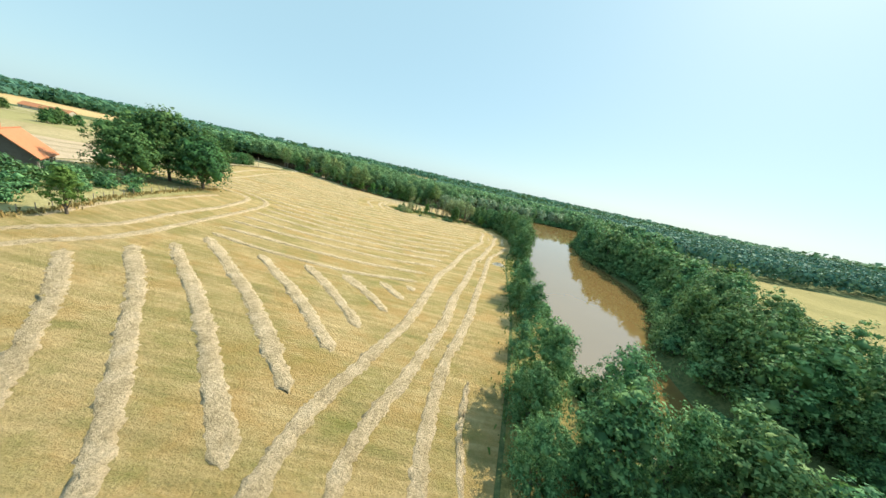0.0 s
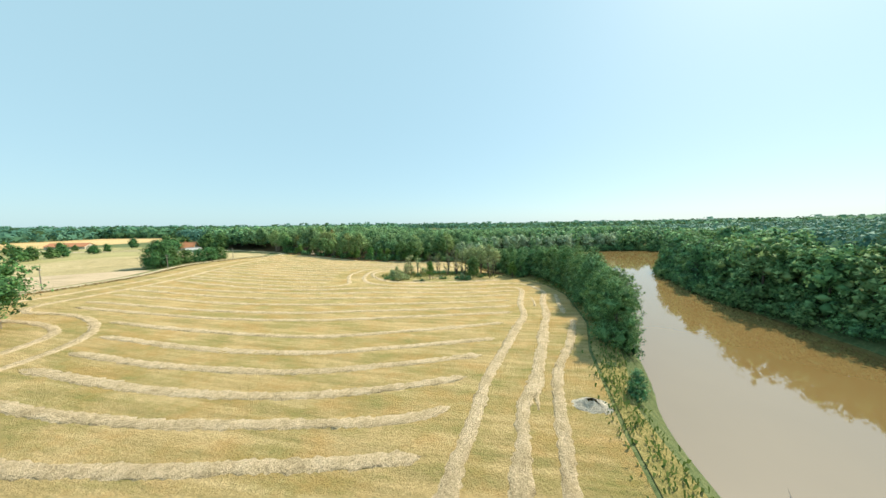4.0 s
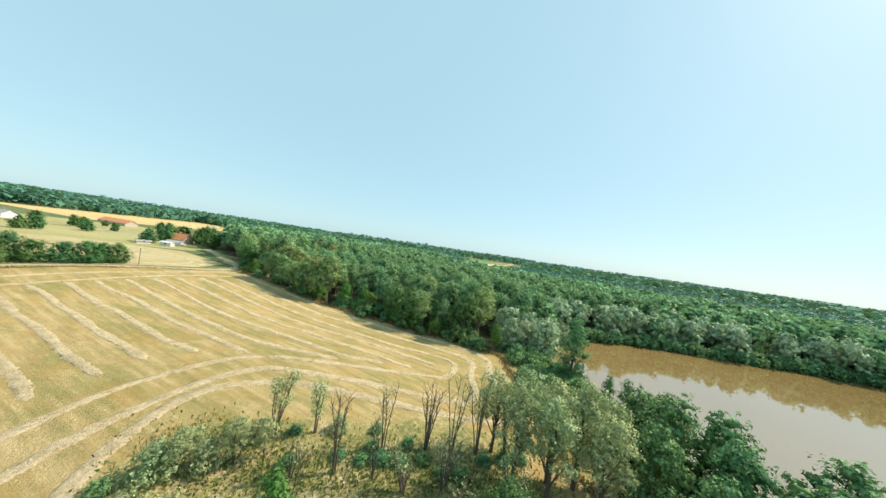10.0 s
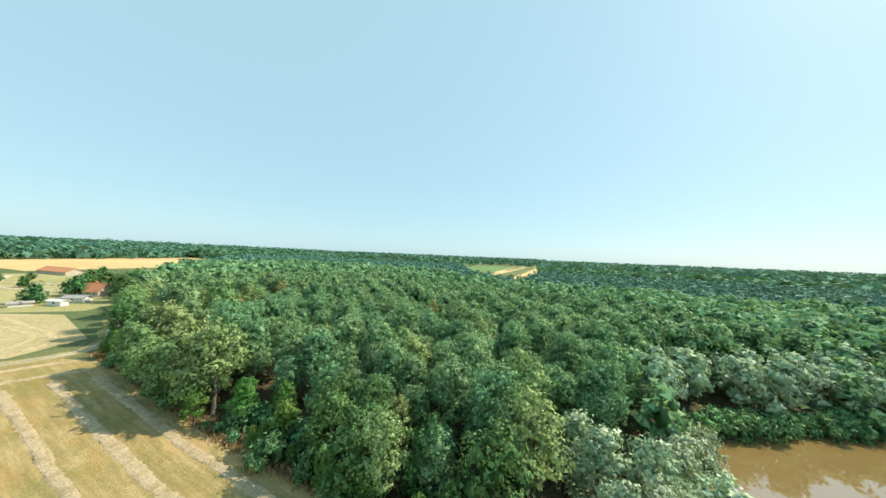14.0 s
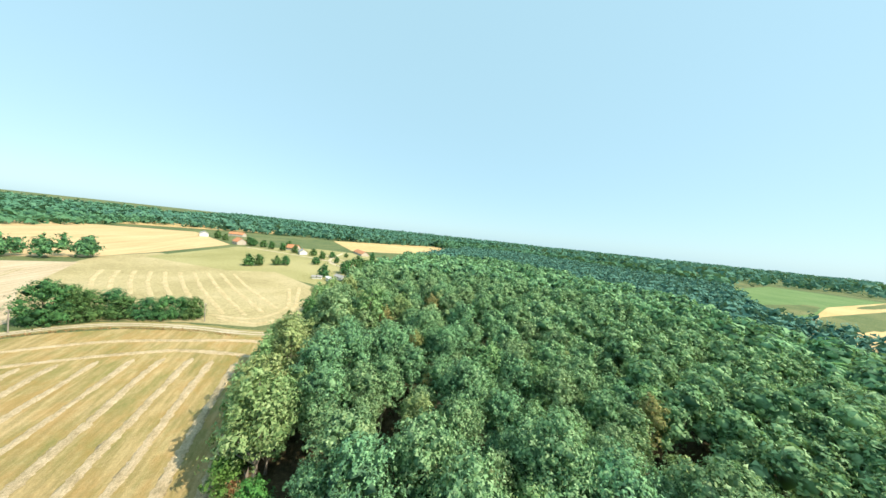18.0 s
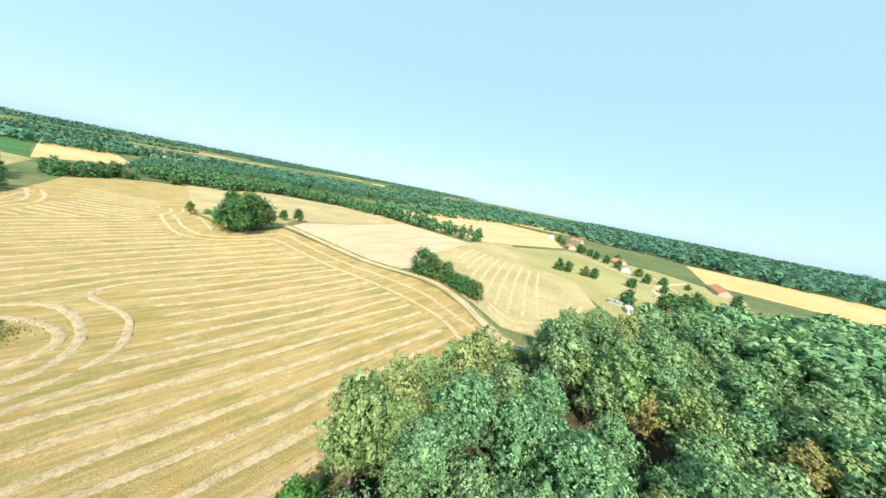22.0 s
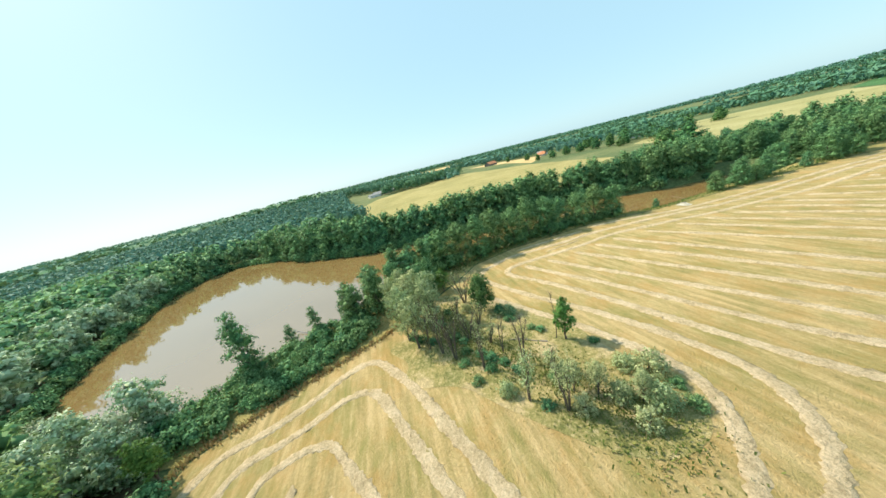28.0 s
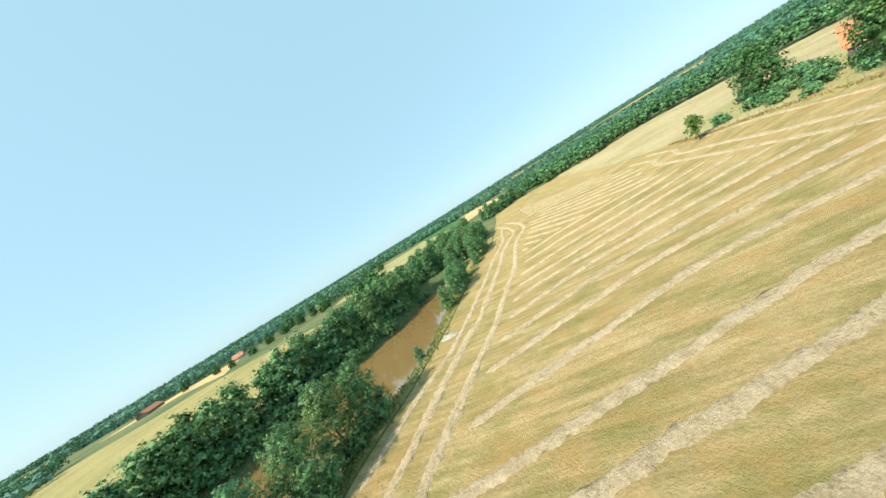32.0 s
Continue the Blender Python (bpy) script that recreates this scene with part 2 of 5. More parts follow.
wm, nt, b = tree_of("muddy_water")
wp = place(nt)
nt.links.new(ramp(nt, tex_noise(nt, 0.03, 4, wp), [(0.3, (0.235, 0.153, 0.058)), (0.7, (0.27, 0.178, 0.072))]), b.inputs["Base Color"])
b.inputs["Roughness"].default_value, b.inputs["IOR"].default_value = 0.04, 3.0
bump(nt, b, tex_noise(nt, 1.2, 3, wp), 0.03, 0.05)
M["water"] = wm


# ---------- lie of the land ----------
def smooth(a, b_, x):
    u = np.clip((x - a) / (b_ - a), 0, 1)
    return u * u * (3 - 2 * u)


def curve_through(points, step=1.0, closed=False):
    """Evenly spaced points on a Catmull-Rom curve."""
    p = np.array(points, float)
    p = np.vstack([p[-1], p, p[0], p[1]]) if closed else np.vstack([2 * p[0] - p[1], p, 2 * p[-1] - p[-2]])
    out = []
    for a, q, r, s in zip(p[:-3], p[1:-2], p[2:-1], p[3:]):
        n = max(2, int(np.linalg.norm(r - q) / step) + 1)
        t = np.linspace(0, 1, n, endpoint=False)[:, None]
        out.append(0.5 * (2 * q + (r - a) * t + (2 * a - 5 * q + 4 * r - s) * t**2 + (3 * q - a - 3 * r + s) * t**3))
    if not closed:
        out.append(p[-2:-1])
    return np.vstack(out)


POND = curve_through([(34, 22), (44, 30), (47, 45), (52, 60), (61, 72), (70, 84), (79, 105), (81, 125), (81, 145), (83, 162), (88, 182), (96, 202), (108, 220), (122, 237), (150, 262),
                      (170, 290), (160, 310), (135, 315), (102, 310), (80, 303), (60, 297), (42, 290), (20, 277), (10, 262), (9, 248), (12, 236), (18, 226), (25, 216), (31, 208), (38, 196), (42, 180),
                      (43, 160), (41, 140), (37, 120), (32, 103), (27, 90), (26, 70), (25, 50), (22, 38), (25, 29)], 3.0, True)


def inside(poly, x, y):
    x, y = np.atleast_1d(x), np.atleast_1d(y)
    r = np.zeros(x.shape, bool)
    for (ax, ay), (bx, by) in zip(poly, np.roll(poly, -1, 0)):
        if ay != by:
            r ^= ((ay > y) != (by > y)) & (x < (bx - ax) * (y - ay) / (by - ay) + ax)
    return r


def off_pond(x, y):
    """Metres outside the pond's shore; negative in the water."""
    x, y = np.atleast_1d(np.asarray(x, float)), np.atleast_1d(np.asarray(y, float))
    d = np.full(x.shape, 1e9)
    near = (x > -40) & (x < 210) & (y > -30) & (y < 360)
    px, py = x[near], y[near]
    e = np.full(px.shape, 1e9)
    for (ax, ay), (bx, by) in zip(POND, np.roll(POND, -1, 0)):
        ux, uy = bx - ax, by - ay
        t = np.clip(((px - ax) * ux + (py - ay) * uy) / (ux * ux + uy * uy + 1e-9), 0, 1)
        e = np.minimum(e, np.hypot(px - ax - t * ux, py - ay - t * uy))
    d[near] = np.where(inside(POND, px, py), -e, e)
    return d


WATER = -3.5


def land(x, y):
    x, y = np.atleast_1d(np.asarray(x, float)), np.atleast_1d(np.asarray(y, float))
    h = 5.8 * np.exp(-(((x + 92) / 55) ** 2) - ((y - 52) / 70) ** 2) + 3.6 * smooth(-60, -150, x) + 1.4 * smooth(80, 30, y) * smooth(-60, -10, x)
    # the field falls towards the pond and the wood's corner
    h = h - 2.4 * smooth(-45, 12, x) * smooth(105, 175, y) - 2.0 * smooth(-110, -60, x) * smooth(190, 225, y) * smooth(12, -45, x)
    h = h + 0.8 * np.exp(-(((x + 8) / 24) ** 2) - ((y - 177) / 16) ** 2)
    h = h + 16 * np.exp(-(((x - 700) / 260) ** 2) - ((y - 330) / 260) ** 2)
    r = np.hypot(x, y) + 1
    h = h + smooth(650, 3600, r) * (10 + 34 * np.clip(-(0.75 * x + 0.66 * y) / r, 0, 1))
    k = smooth(-4.5, 4.5, off_pond(x, y))
    return h * k + (1 - k) * (WATER - 2.0)


def land_at(x, y):
    return float(land(x, y)[0])


def mesh_object(name, verts, faces, material, parent=None, smooth_shade=False):
    """verts (n, 3), faces (m, k): one mesh, linked."""
    me = bpy.data.meshes.new(name)
    verts, faces = np.asarray(verts, np.float32), np.asarray(faces, np.int32)
    k = faces.shape[1]
    me.vertices.add(len(verts))
    me.vertices.foreach_set("co", verts.ravel())
    me.loops.add(faces.size)
    me.loops.foreach_set("vertex_index", faces.ravel())
    me.polygons.add(len(faces))
    me.polygons.foreach_set("loop_start", np.arange(0, faces.size, k, dtype=np.int32))
    if smooth_shade:
        me.polygons.foreach_set("use_smooth", np.ones(len(faces), bool))
    me.update(calc_edges=True)
    me.materials.append(material)
    ob = new(name, me)
    if parent:
        ob.parent = parent
    return ob


def part(name, bm, material, parent, label=""):
    me = bpy.data.meshes.new(name)
    bm.to_mesh(me)
    bm.free()
    me.materials.append(material)
    ob = new(name, me)
    ob.parent = parent
    return tagged(ob, label)


def axis(lo, hi, step, far):
    a = list(np.arange(lo, hi + 0.1, step))
    d = step
    while a[-1] < far:
        d *= 1.28
        a.append(a[-1] + d)
    d = step
    while a[0] > -far:
        d *= 1.28
        a.insert(0, a[0] - d)
    return np.array(a)


gx, gy = axis(-330, 260, 3.0, 4300), axis(-130, 345, 3.0, 4300)
X, Y = np.meshgrid(gx, gy)
Z = land(X.ravel(), Y.ravel())
n = len(gx)
i = (np.arange(len(gy) - 1)[:, None] * n + np.arange(n - 1)).ravel()
tagged(mesh_object("ground", np.c_[X.ravel(), Y.ravel(), Z], np.c_[i, i + 1, i + n + 1, i + n], M["ground"], None, True), "dry grassy country reaching the horizon", "ground", kind="structure")


def drape(name, outline, material, label, step=6.0, lift=0.06, category="field"):
    """A patch of land laid over the ground."""
    bm = bmesh.new()
    f = bm.faces.new([bm.verts.new((x, y, 0)) for x, y in outline])
    o = np.array(outline)
    for ax in (0, 1):
        lo, hi = o[:, ax].min(), o[:, ax].max()
        for v in np.arange(math.ceil(lo / step) * step, hi, step):
            no = (1, 0, 0) if ax == 0 else (0, 1, 0)
            bmesh.ops.bisect_plane(bm, geom=bm.verts[:] + bm.edges[:] + bm.faces[:], plane_co=(v, v, 0), plane_no=no, dist=1e-4)
    bmesh.ops.triangulate(bm, faces=[f for f in bm.faces if len(f.verts) > 4])
    xy = np.array([v.co[:2] for v in bm.verts])
    for v, z in zip(bm.verts, land(xy[:, 0], xy[:, 1])):
        v.co.z = z + lift
    for f in bm.faces:
        f.smooth = True
        if f.normal.z < 0:
            f.normal_flip()
    me = bpy.data.meshes.new(name)
    bm.to_mesh(me)
    bm.free()
    me.materials.append(material)
    return tagged(new(name, me), label, category, kind="structure")


TRACK = [(-100, 62), (-110, 80), (-120, 112), (-128.5, 143), (-137, 160), (-143.5, 173), (-144.5, 186), (-140.5, 202), (-134.5, 217), (-132.5, 229), (-139, 236), (-153, 241), (-180, 250), (-206, 258), (-262, 274), (-330, 262), (-412, 226)]
HAY = [(-75, -150), (2, -150), (2, -60), (4, -20), (6, 19), (9, 30), (14, 50), (17, 65), (20, 85), (24, 104), (29, 118), (31, 130), (34, 148), (32, 164), (24, 173), (17, 184), (9, 196), (3, 212), (-2, 222), (-6, 230), (-20, 232), (-49, 231),
       (-84, 230), (-121, 230), (-130, 226), (-137, 207), (-141, 186), (-139, 172), (-133, 160), (-125, 143), (-116.5, 113), (-106, 84), (-79, 92), (-76, 74), (-72, 58), (-68, 46), (-69, 20), (-70, -40)]
drape("hay_field", HAY, M["hay"], "mown golden hay field with greenish stubble")
drape("wheat_field", [(-112.5, 76), (-122.8, 108), (-131.5, 141), (-140, 158), (-149, 158), (-190, 131), (-262, 104), (-247, 14), (-170, 46), (-122, 66)], M["wheat"], "pale stubble field with wheel lines")
drape("meadow", [(-148, 166), (-149, 181), (-145, 202), (-139, 220), (-146, 234), (-196, 240), (-252, 208), (-252, 180), (-236, 150), (-205, 133), (-160, 155)], M["strip"], "mown meadow with fading swaths")
drape("stubble_wedge", [(-147, 157), (-191, 131), (-256, 103), (-290, 97), (-325, 112), (-300, 150), (-252, 185), (-236, 152), (-205, 135), (-160, 156)], M["strip"], "dry mown strip between the fields", 8, 0.03)
drape("gold_field", [(-285, 95), (-262, 40), (-335, -125), (-487, -221), (-628, -114), (-640, 20), (-440, 128), (-330, 110)], M["gold"], "ripe golden corn field", 40)
drape("crest_field", [(-70, -155), (-68, 20), (-70, 40), (-92, 30), (-112, 46), (-120, 64), (-170, 45), (-247, 13), (-246, -60), (-160, -130), (-120, -200)], M["strip"], "bare dry field behind the crest", 4, 0.07)
drape("pasture_east", [(96, -10), (100, 60), (98, 90), (104, 130), (108, 165), (120, 195), (150, 225), (236, 205), (345, 212), (420, 182), (450, 100), (490, 8), (310, -40), (200, -36), (118, -22)], M["olive"], "dry olive pasture", 20, 0.5)
drape("meadow_south", [(30, -60), (110, -75), (215, -120), (300, -330), (180, -420), (40, -230)], M["meadow"], "green meadow", 30)
drape("maize_field", [(45, -240), (180, -430), (230, -700), (120, -640)], M["maize"], "dark green maize field", 40, 0.1)
drape("tan_field_south", [(-20, -330), (45, -245), (115, -640), (60, -820)], M["tan"], "pale harvested field", 40, 0.1)
drape("tan_field_north", [(-470, 275), (-500, 420), (-640, 560), (-860, 620), (-700, 250)], M["tan"], "pale reddish field before the wood", 40, 0.1)
drape("hamlet_green", [(-240, 195), (-226, 222), (-200, 246), (-215, 262), (-300, 300), (-420, 300), (-460, 230), (-420, 140), (-300, 115)], M["meadow"], "green meadow round the hamlet", 20, 0.04)
drape("tan_field_far_east", [(330, -58), (480, -96), (640, -70), (640, -130), (430, -150)], M["tan"], "pale far field", 40, 0.1)
drape("clearing_meadow", [(-112, 530), (-235, 800), (-290, 1180), (-150, 1190), (-140, 820), (-96, 526)], M["green"], "green field in a clearing of the wood", 40, 0.1)
drape("clearing_field", [(-96, 524), (-140, 815), (-150, 1190), (-90, 1400), (-40, 1080), (-38, 620), (-50, 520)], M["tan"], "pale harvested field in a clearing of the wood", 40, 0.1)
drape("sunken_lane", [(-124, 234), (-118.5, 241), (-116.5, 247), (-113, 255), (-114.5, 264), (-109.5, 264), (-107.5, 254), (-111.5, 246), (-114, 238.5), (-118, 232)], M["sandy"], "pale sandy lane in a gap of the wood", 3, 0.12, "ground")
for k in range(40):
    g = np.random.default_rng(900 + k)
    a, d = g.uniform(math.radians(180), math.radians(372)), g.uniform(760, 2500)
    cx, cy, tn, lw, lh = d * math.cos(a), d * math.sin(a), g.uniform(-0.5, 0.5), g.uniform(70, 240), g.uniform(60, 170)
    q = [(cx + u * lw * math.cos(tn) - w * lh * math.sin(tn), cy + u * lw * math.sin(tn) + w * lh * math.cos(tn)) for u, w in ((-1, -0.9), (0.9, -1), (1, 0.8), (-0.8, 1))]
    kind_ = ("tan", "olive", "gold", "wheat", "green", "strip", "tan", "olive")[k % 8]
    drape("far_field", q, M[kind_], {"tan": "pale harvested field far off", "olive": "dry pasture far off", "gold": "golden corn field far off", "wheat": "pale stubble field far off", "green": "green field far off", "strip": "mown meadow far off"}[kind_], 60, 0.5 + 0.01 * k)
drape("clump_ground", [tuple(q) for q in curve_through([(-34, 163), (-28, 160), (-18, 162), (-10, 161.5), (-3, 165.5), (5, 168), (13, 173), (18, 180), (12, 186), (6, 188), (3, 196), (-4, 193), (-10, 194), (-15, 186), (-21, 182), (-27, 178), (-32, 174), (-35, 169)], 1.5, True)], M["rough"], "rough grass and bare soil under the copse", 3, 0.1)
drape("house_green", [(-69, 30), (-69, 50), (-76, 88), (-104, 80), (-118, 60), (-110, 30), (-90, 18)], M["meadow"], "garden grass round the house", 4, 0.09)
drape("wood_floor", [(-12, 232), (-128, 233), (-165, 252), (-205, 264), (-240, 288), (-330, 335), (-300, 420), (-60, 420), (120, 420), (200, 330), (161, 287), (152, 308), (124, 313), (98, 309), (54, 290), (15, 268), (4, 252), (-4, 240)], M["litter"], "dark leaf litter under the wood", 10, 0.08, "ground")
drape("bank_strip", [(-6, 231), (-1.5, 222), (3.5, 212), (9.5, 196.5), (17.5, 184.5), (24.5, 173.5), (32.5, 164), (34.5, 148), (31.5, 130), (29.5, 118), (24.5, 104), (20.5, 85), (17.5, 65), (14.5, 50), (9.5, 30), (6.5, 19), (5, -15), (20, -15), (22, 30), (22, 50), (23, 70), (24, 90), (29, 103), (34, 120), (38, 140), (40, 160), (39, 178), (35, 194), (28, 206), (22, 214), (15, 224), (9, 236), (6, 248), (-2, 250)], M["bank"], "green grass on the pond bank", 3, 0.11, "ground")

bm = bmesh.new()
pn = np.array([POND[(k + 1) % len(POND)] - POND[k - 1] for k in range(len(POND))])
pn = np.c_[pn[:, 1], -pn[:, 0]] / np.linalg.norm(pn, axis=1)[:, None]
sgn = 1 if off_pond(*(POND[5] + pn[5] * 2))[0] > 0 else -1
bm.faces.new([bm.verts.new((*(q + sgn * w * 2.0), WATER)) for q, w in zip(POND, pn)])
bmesh.ops.triangulate(bm, faces=bm.faces[:])
for f in bm.faces:
    if f.normal.z < 0:
        f.normal_flip()
me = bpy.data.meshes.new("pond")
bm.to_mesh(me)
bm.free()
me.materials.append(M["water"])
tagged(new("pond_water", me), "still muddy brown pond water", "water", kind="structure")


# ---------- hay rows ----------
rng = np.random.default_rng(7)


def wander(n_, reach):
    """Smooth random wave of n_ values, about one in size, that turns over about every so many steps."""
    k = max(3, int(n_ / reach) + 3)
    return np.interp(np.linspace(0, k - 1, n_), np.arange(k), rng.normal(0, 1, k))


def windrow(points, width=1.7, height=0.12, stuff="windrow"):
    p = curve_through(points, 0.45)
    n_ = len(p)
    d = np.gradient(p, axis=0)
    d /= np.linalg.norm(d, axis=1)[:, None] + 1e-9
    side = np.c_[-d[:, 1], d[:, 0]]
    across = np.array([-1, -0.82, -0.5, -0.15, 0.2, 0.55, 0.84, 1.0])
    rise = np.array([-0.12, 0.35, 0.8, 1.0, 0.95, 0.75, 0.3, -0.12])
    w = width * (1 + 0.09 * wander(n_, 9) + 0.07 * wander(n_, 1.6))
    ends = np.clip(np.minimum(np.arange(n_), np.arange(n_)[::-1]) / 2.5, 0.25, 1)
    p = p + side * (0.10 * wander(n_, 14))[:, None]
    fray = 1 + rng.normal(0, 1, (n_, 8)) * np.array([0.17, 0.12, 0.07, 0.15, 0.15, 0.07, 0.12, 0.17])
    x = p[:, None, 0] + side[:, None, 0] * across * fray * (w * ends / 2)[:, None] + rng.normal(0, 0.07, (n_, 8))
    y = p[:, None, 1] + side[:, None, 1] * across * fray * (w * ends / 2)[:, None] + rng.normal(0, 0.07, (n_, 8))
    hh = height * ends[:, None] * rise * (1 + 0.25 * wander(n_, 3)[:, None] + rng.normal(0, 0.42, (n_, 8)))
    hh[:, [0, -1]] = -0.1
    z = land(x.ravel(), y.ravel()) + 0.07 + hh.ravel()
    i_ = (np.arange(n_ - 1)[:, None] * 8 + np.arange(7)).ravel()
    ob = mesh_object("hay_windrow", np.c_[x.ravel(), y.ravel(), z], np.c_[i_, i_ + 1, i_ + 9, i_ + 8], M[stuff])
    return tagged(ob, "raked windrow of pale dry hay on stubble", "windrow", "windrows of the hay field")


# rows across the field, from the pond to the track
windrow([(-49, 56.8), (-37.4, 55.4), (-20.4, 55.5), (-12.5, 57), (-5, 59)])
windrow([(-51, 61.1), (-37.7, 61.9), (-21.4, 62.3), (-3.8, 65.9)])
windrow([(-53, 66.9), (-35.5, 68.4), (-16.8, 69.8), (-1.4, 73.7)])
windrow([(-54.5, 72.6), (-29.6, 74.3), (-0.2, 80.1)])
windrow([(-56, 79), (-33, 79.5), (-5.4, 84.2), (1.9, 87.2)])
windrow([(-57, 84.8), (-36, 84.6), (-24.4, 85.6), (-13.8, 87.5), (-3.7, 90.8), (3.5, 94)])
windrow([(-58, 89.8), (-38.7, 89.8), (-24.4, 91.2), (-12.1, 94.4), (5.8, 100.5)])
windrow([(-62, 95.4), (-38.3, 95.4), (-22.3, 97.5), (-7.6, 102.2), (8.5, 107.5)])
windrow([(-70, 101.8), (-47.1, 101.9), (-26.9, 103.5), (-9.4, 109), (11, 116.4)])
windrow([(-89, 107.4), (-55, 108.7), (-36, 111.2), (-16, 116.5), (0, 121), (14, 124.9)])
windrow([(-94, 112), (-62.5, 113.2), (-40, 116), (-24, 120.4), (-8.6, 124.5), (14.6, 131.2)])
windrow([(-98, 119.6), (-64, 120.2), (-42.5, 122.8), (-11, 130.4), (15.2, 138.2)])
windrow([(-102, 126), (-68, 126.2), (-44.6, 129.3), (-13.7, 136.9), (16.8, 146.3)])
windrow([(-104, 131.4), (-72, 132.8), (-42, 135.9), (-28.4, 140.3), (-15.9, 143.2), (0, 147), (18.7, 153.2)])
# rows west of the copse
for c_, w_, e_ in ((151.2, -111, -52), (157.2, -113.5, -53), (163.2, -115.5, -55), (169, -117, -57), (175, -118.5, -59), (180.8, -119.5, -57), (186.5, -120, -50)):
    windrow([(x, c_ + 0.015 * (x + 80) + 0.3 * rng.normal()) for x in np.linspace(w_, e_, 7)])
windrow([(-120.5, 192.4), (-93, 191.4), (-66, 190.9), (-51, 192), (-36, 196.4)])
windrow([(-120.5, 198.8), (-105, 198.2), (-81, 197), (-57, 198), (-38, 198.8), (-28, 202.5)])
windrow([(-120, 204.6), (-96, 204), (-72.7, 203.3), (-47, 204.3), (-22, 205.2)])
windrow([(-119, 210.8), (-88, 210), (-62, 209.3), (-34, 210.5), (-18, 211)])
windrow([(-117, 215.8), (-80, 215.4), (-58.6, 215.1), (-36, 214.9), (-18, 216.7), (-14.2, 213), (-14, 208), (-17.5, 204.3), (-33.7, 195.1), (-46.6, 188.2)])
# the long rows that swing round the copse
windrow([(-112, 227), (-63, 227.3), (-37, 227), (-28, 227.8), (-19, 228.3), (-12.4, 227.5), (-7.9, 224.4), (-6.4, 218.7), (-3.5, 211), (0.6, 204.5), (0.2, 198.7), (-10.5, 193), (-24.4, 188.2), (-35, 184.2), (-41.2, 178), (-42, 172.4), (-38.7, 165.5), (-31, 158.8), (-21, 158.7), (-5, 164.3), (4.8, 168.1), (15, 172.5)], 2.0)
windrow([(-115, 221.6), (-72, 221.3), (-53, 221.6), (-35, 221.5), (-23, 222.4), (-15.2, 222), (-11.2, 219.3), (-9.7, 212.7), (-6.6, 204.2), (-8.7, 199.2), (-18.8, 195), (-34.5, 188.6), (-42.3, 184.8), (-45.2, 177.5), (-43.2, 166), (-39.8, 158.2), (-34.5, 153), (-27.3, 151.9), (-13, 155.1), (1.3, 160.6), (16.3, 165.7), (23.6, 165.3), (27, 159),
         (27.6, 150), (24.7, 138.8), (22.4, 125.4), (19.6, 115.4), (13.7, 95.9), (10.1, 86.6), (6.9, 70.4), (3, 53.8), (1.4, 43), (-2.1, 31.5), (-4.9, 23.2), (-5.6, 16), (-4, 2), (2, -25)], 1.9)
windrow([(-46.6, 187.6), (-50.6, 182.3), (-51.6, 175), (-51, 168), (-47.7, 159.8), (-43.2, 151.5), (-45.5, 147), (-53, 144.4), (-71, 144.6), (-107, 147)])
windrow([(-106, 141.4), (-74, 139), (-51, 139.9), (-31.5, 146.2), (-10.4, 150.2), (6.6, 154.9), (15.4, 158.8), (19.8, 158.2), (20.9, 152.2), (19, 143), (17.5, 134), (16.4, 122.5), (13.2, 113.4), (9.1, 101), (6.2, 92.5), (4.6, 85.5), (3.2, 79.8), (-1, 63.8), (-2.6, 52), (-4.6, 41), (-7.5, 31), (-10, 23), (-10.5, 15), (-9, 0), (-3, -25)], 1.9)
windrow([(-2, -18), (0.2, 4), (0.3, 22), (2, 34), (5.4, 45.7), (8.1, 58.3), (12.1, 75.7), (15.9, 93.7), (21.5, 106.2), (25.6, 115.9), (27.2, 120.5)], 1.7)
windrow([(26.6, 125), (28.5, 135.6), (31, 148)], 1.4, 0.12)
windrow([(4.9, 31), (3.7, 24.7), (3.8, 17)], 0.7, 0.1)
windrow([(12, 88), (13.3, 95), (15.2, 101)], 0.6, 0.1)
windrow([(20.6, 131), (21.8, 137), (22, 143)], 0.8, 0.1)
# rows along the garden and the track
windrow([(-58, 20), (-58, 35.6), (-54.6, 46), (-55.6, 62), (-58, 78), (-62, 92), (-70, 99.5), (-82, 102.8), (-92, 102), (-97.5, 106), (-102.5, 122), (-109.5, 145), (-118, 169), (-122.5, 187), (-124, 203), (-121, 216), (-116, 228)])
windrow([(-63.5, 22), (-63.2, 38.8), (-59.4, 49), (-60.8, 60), (-63, 77), (-69, 93), (-80, 97.3), (-94, 95.5), (-103, 95), (-109.5, 117), (-116.8, 142), (-125, 163), (-131.5, 186), (-130, 206), (-128, 220), (-125, 229)])
windrow([(-66.5, 44), (-70, 57), (-71.5, 72), (-73, 86)], 1.4)
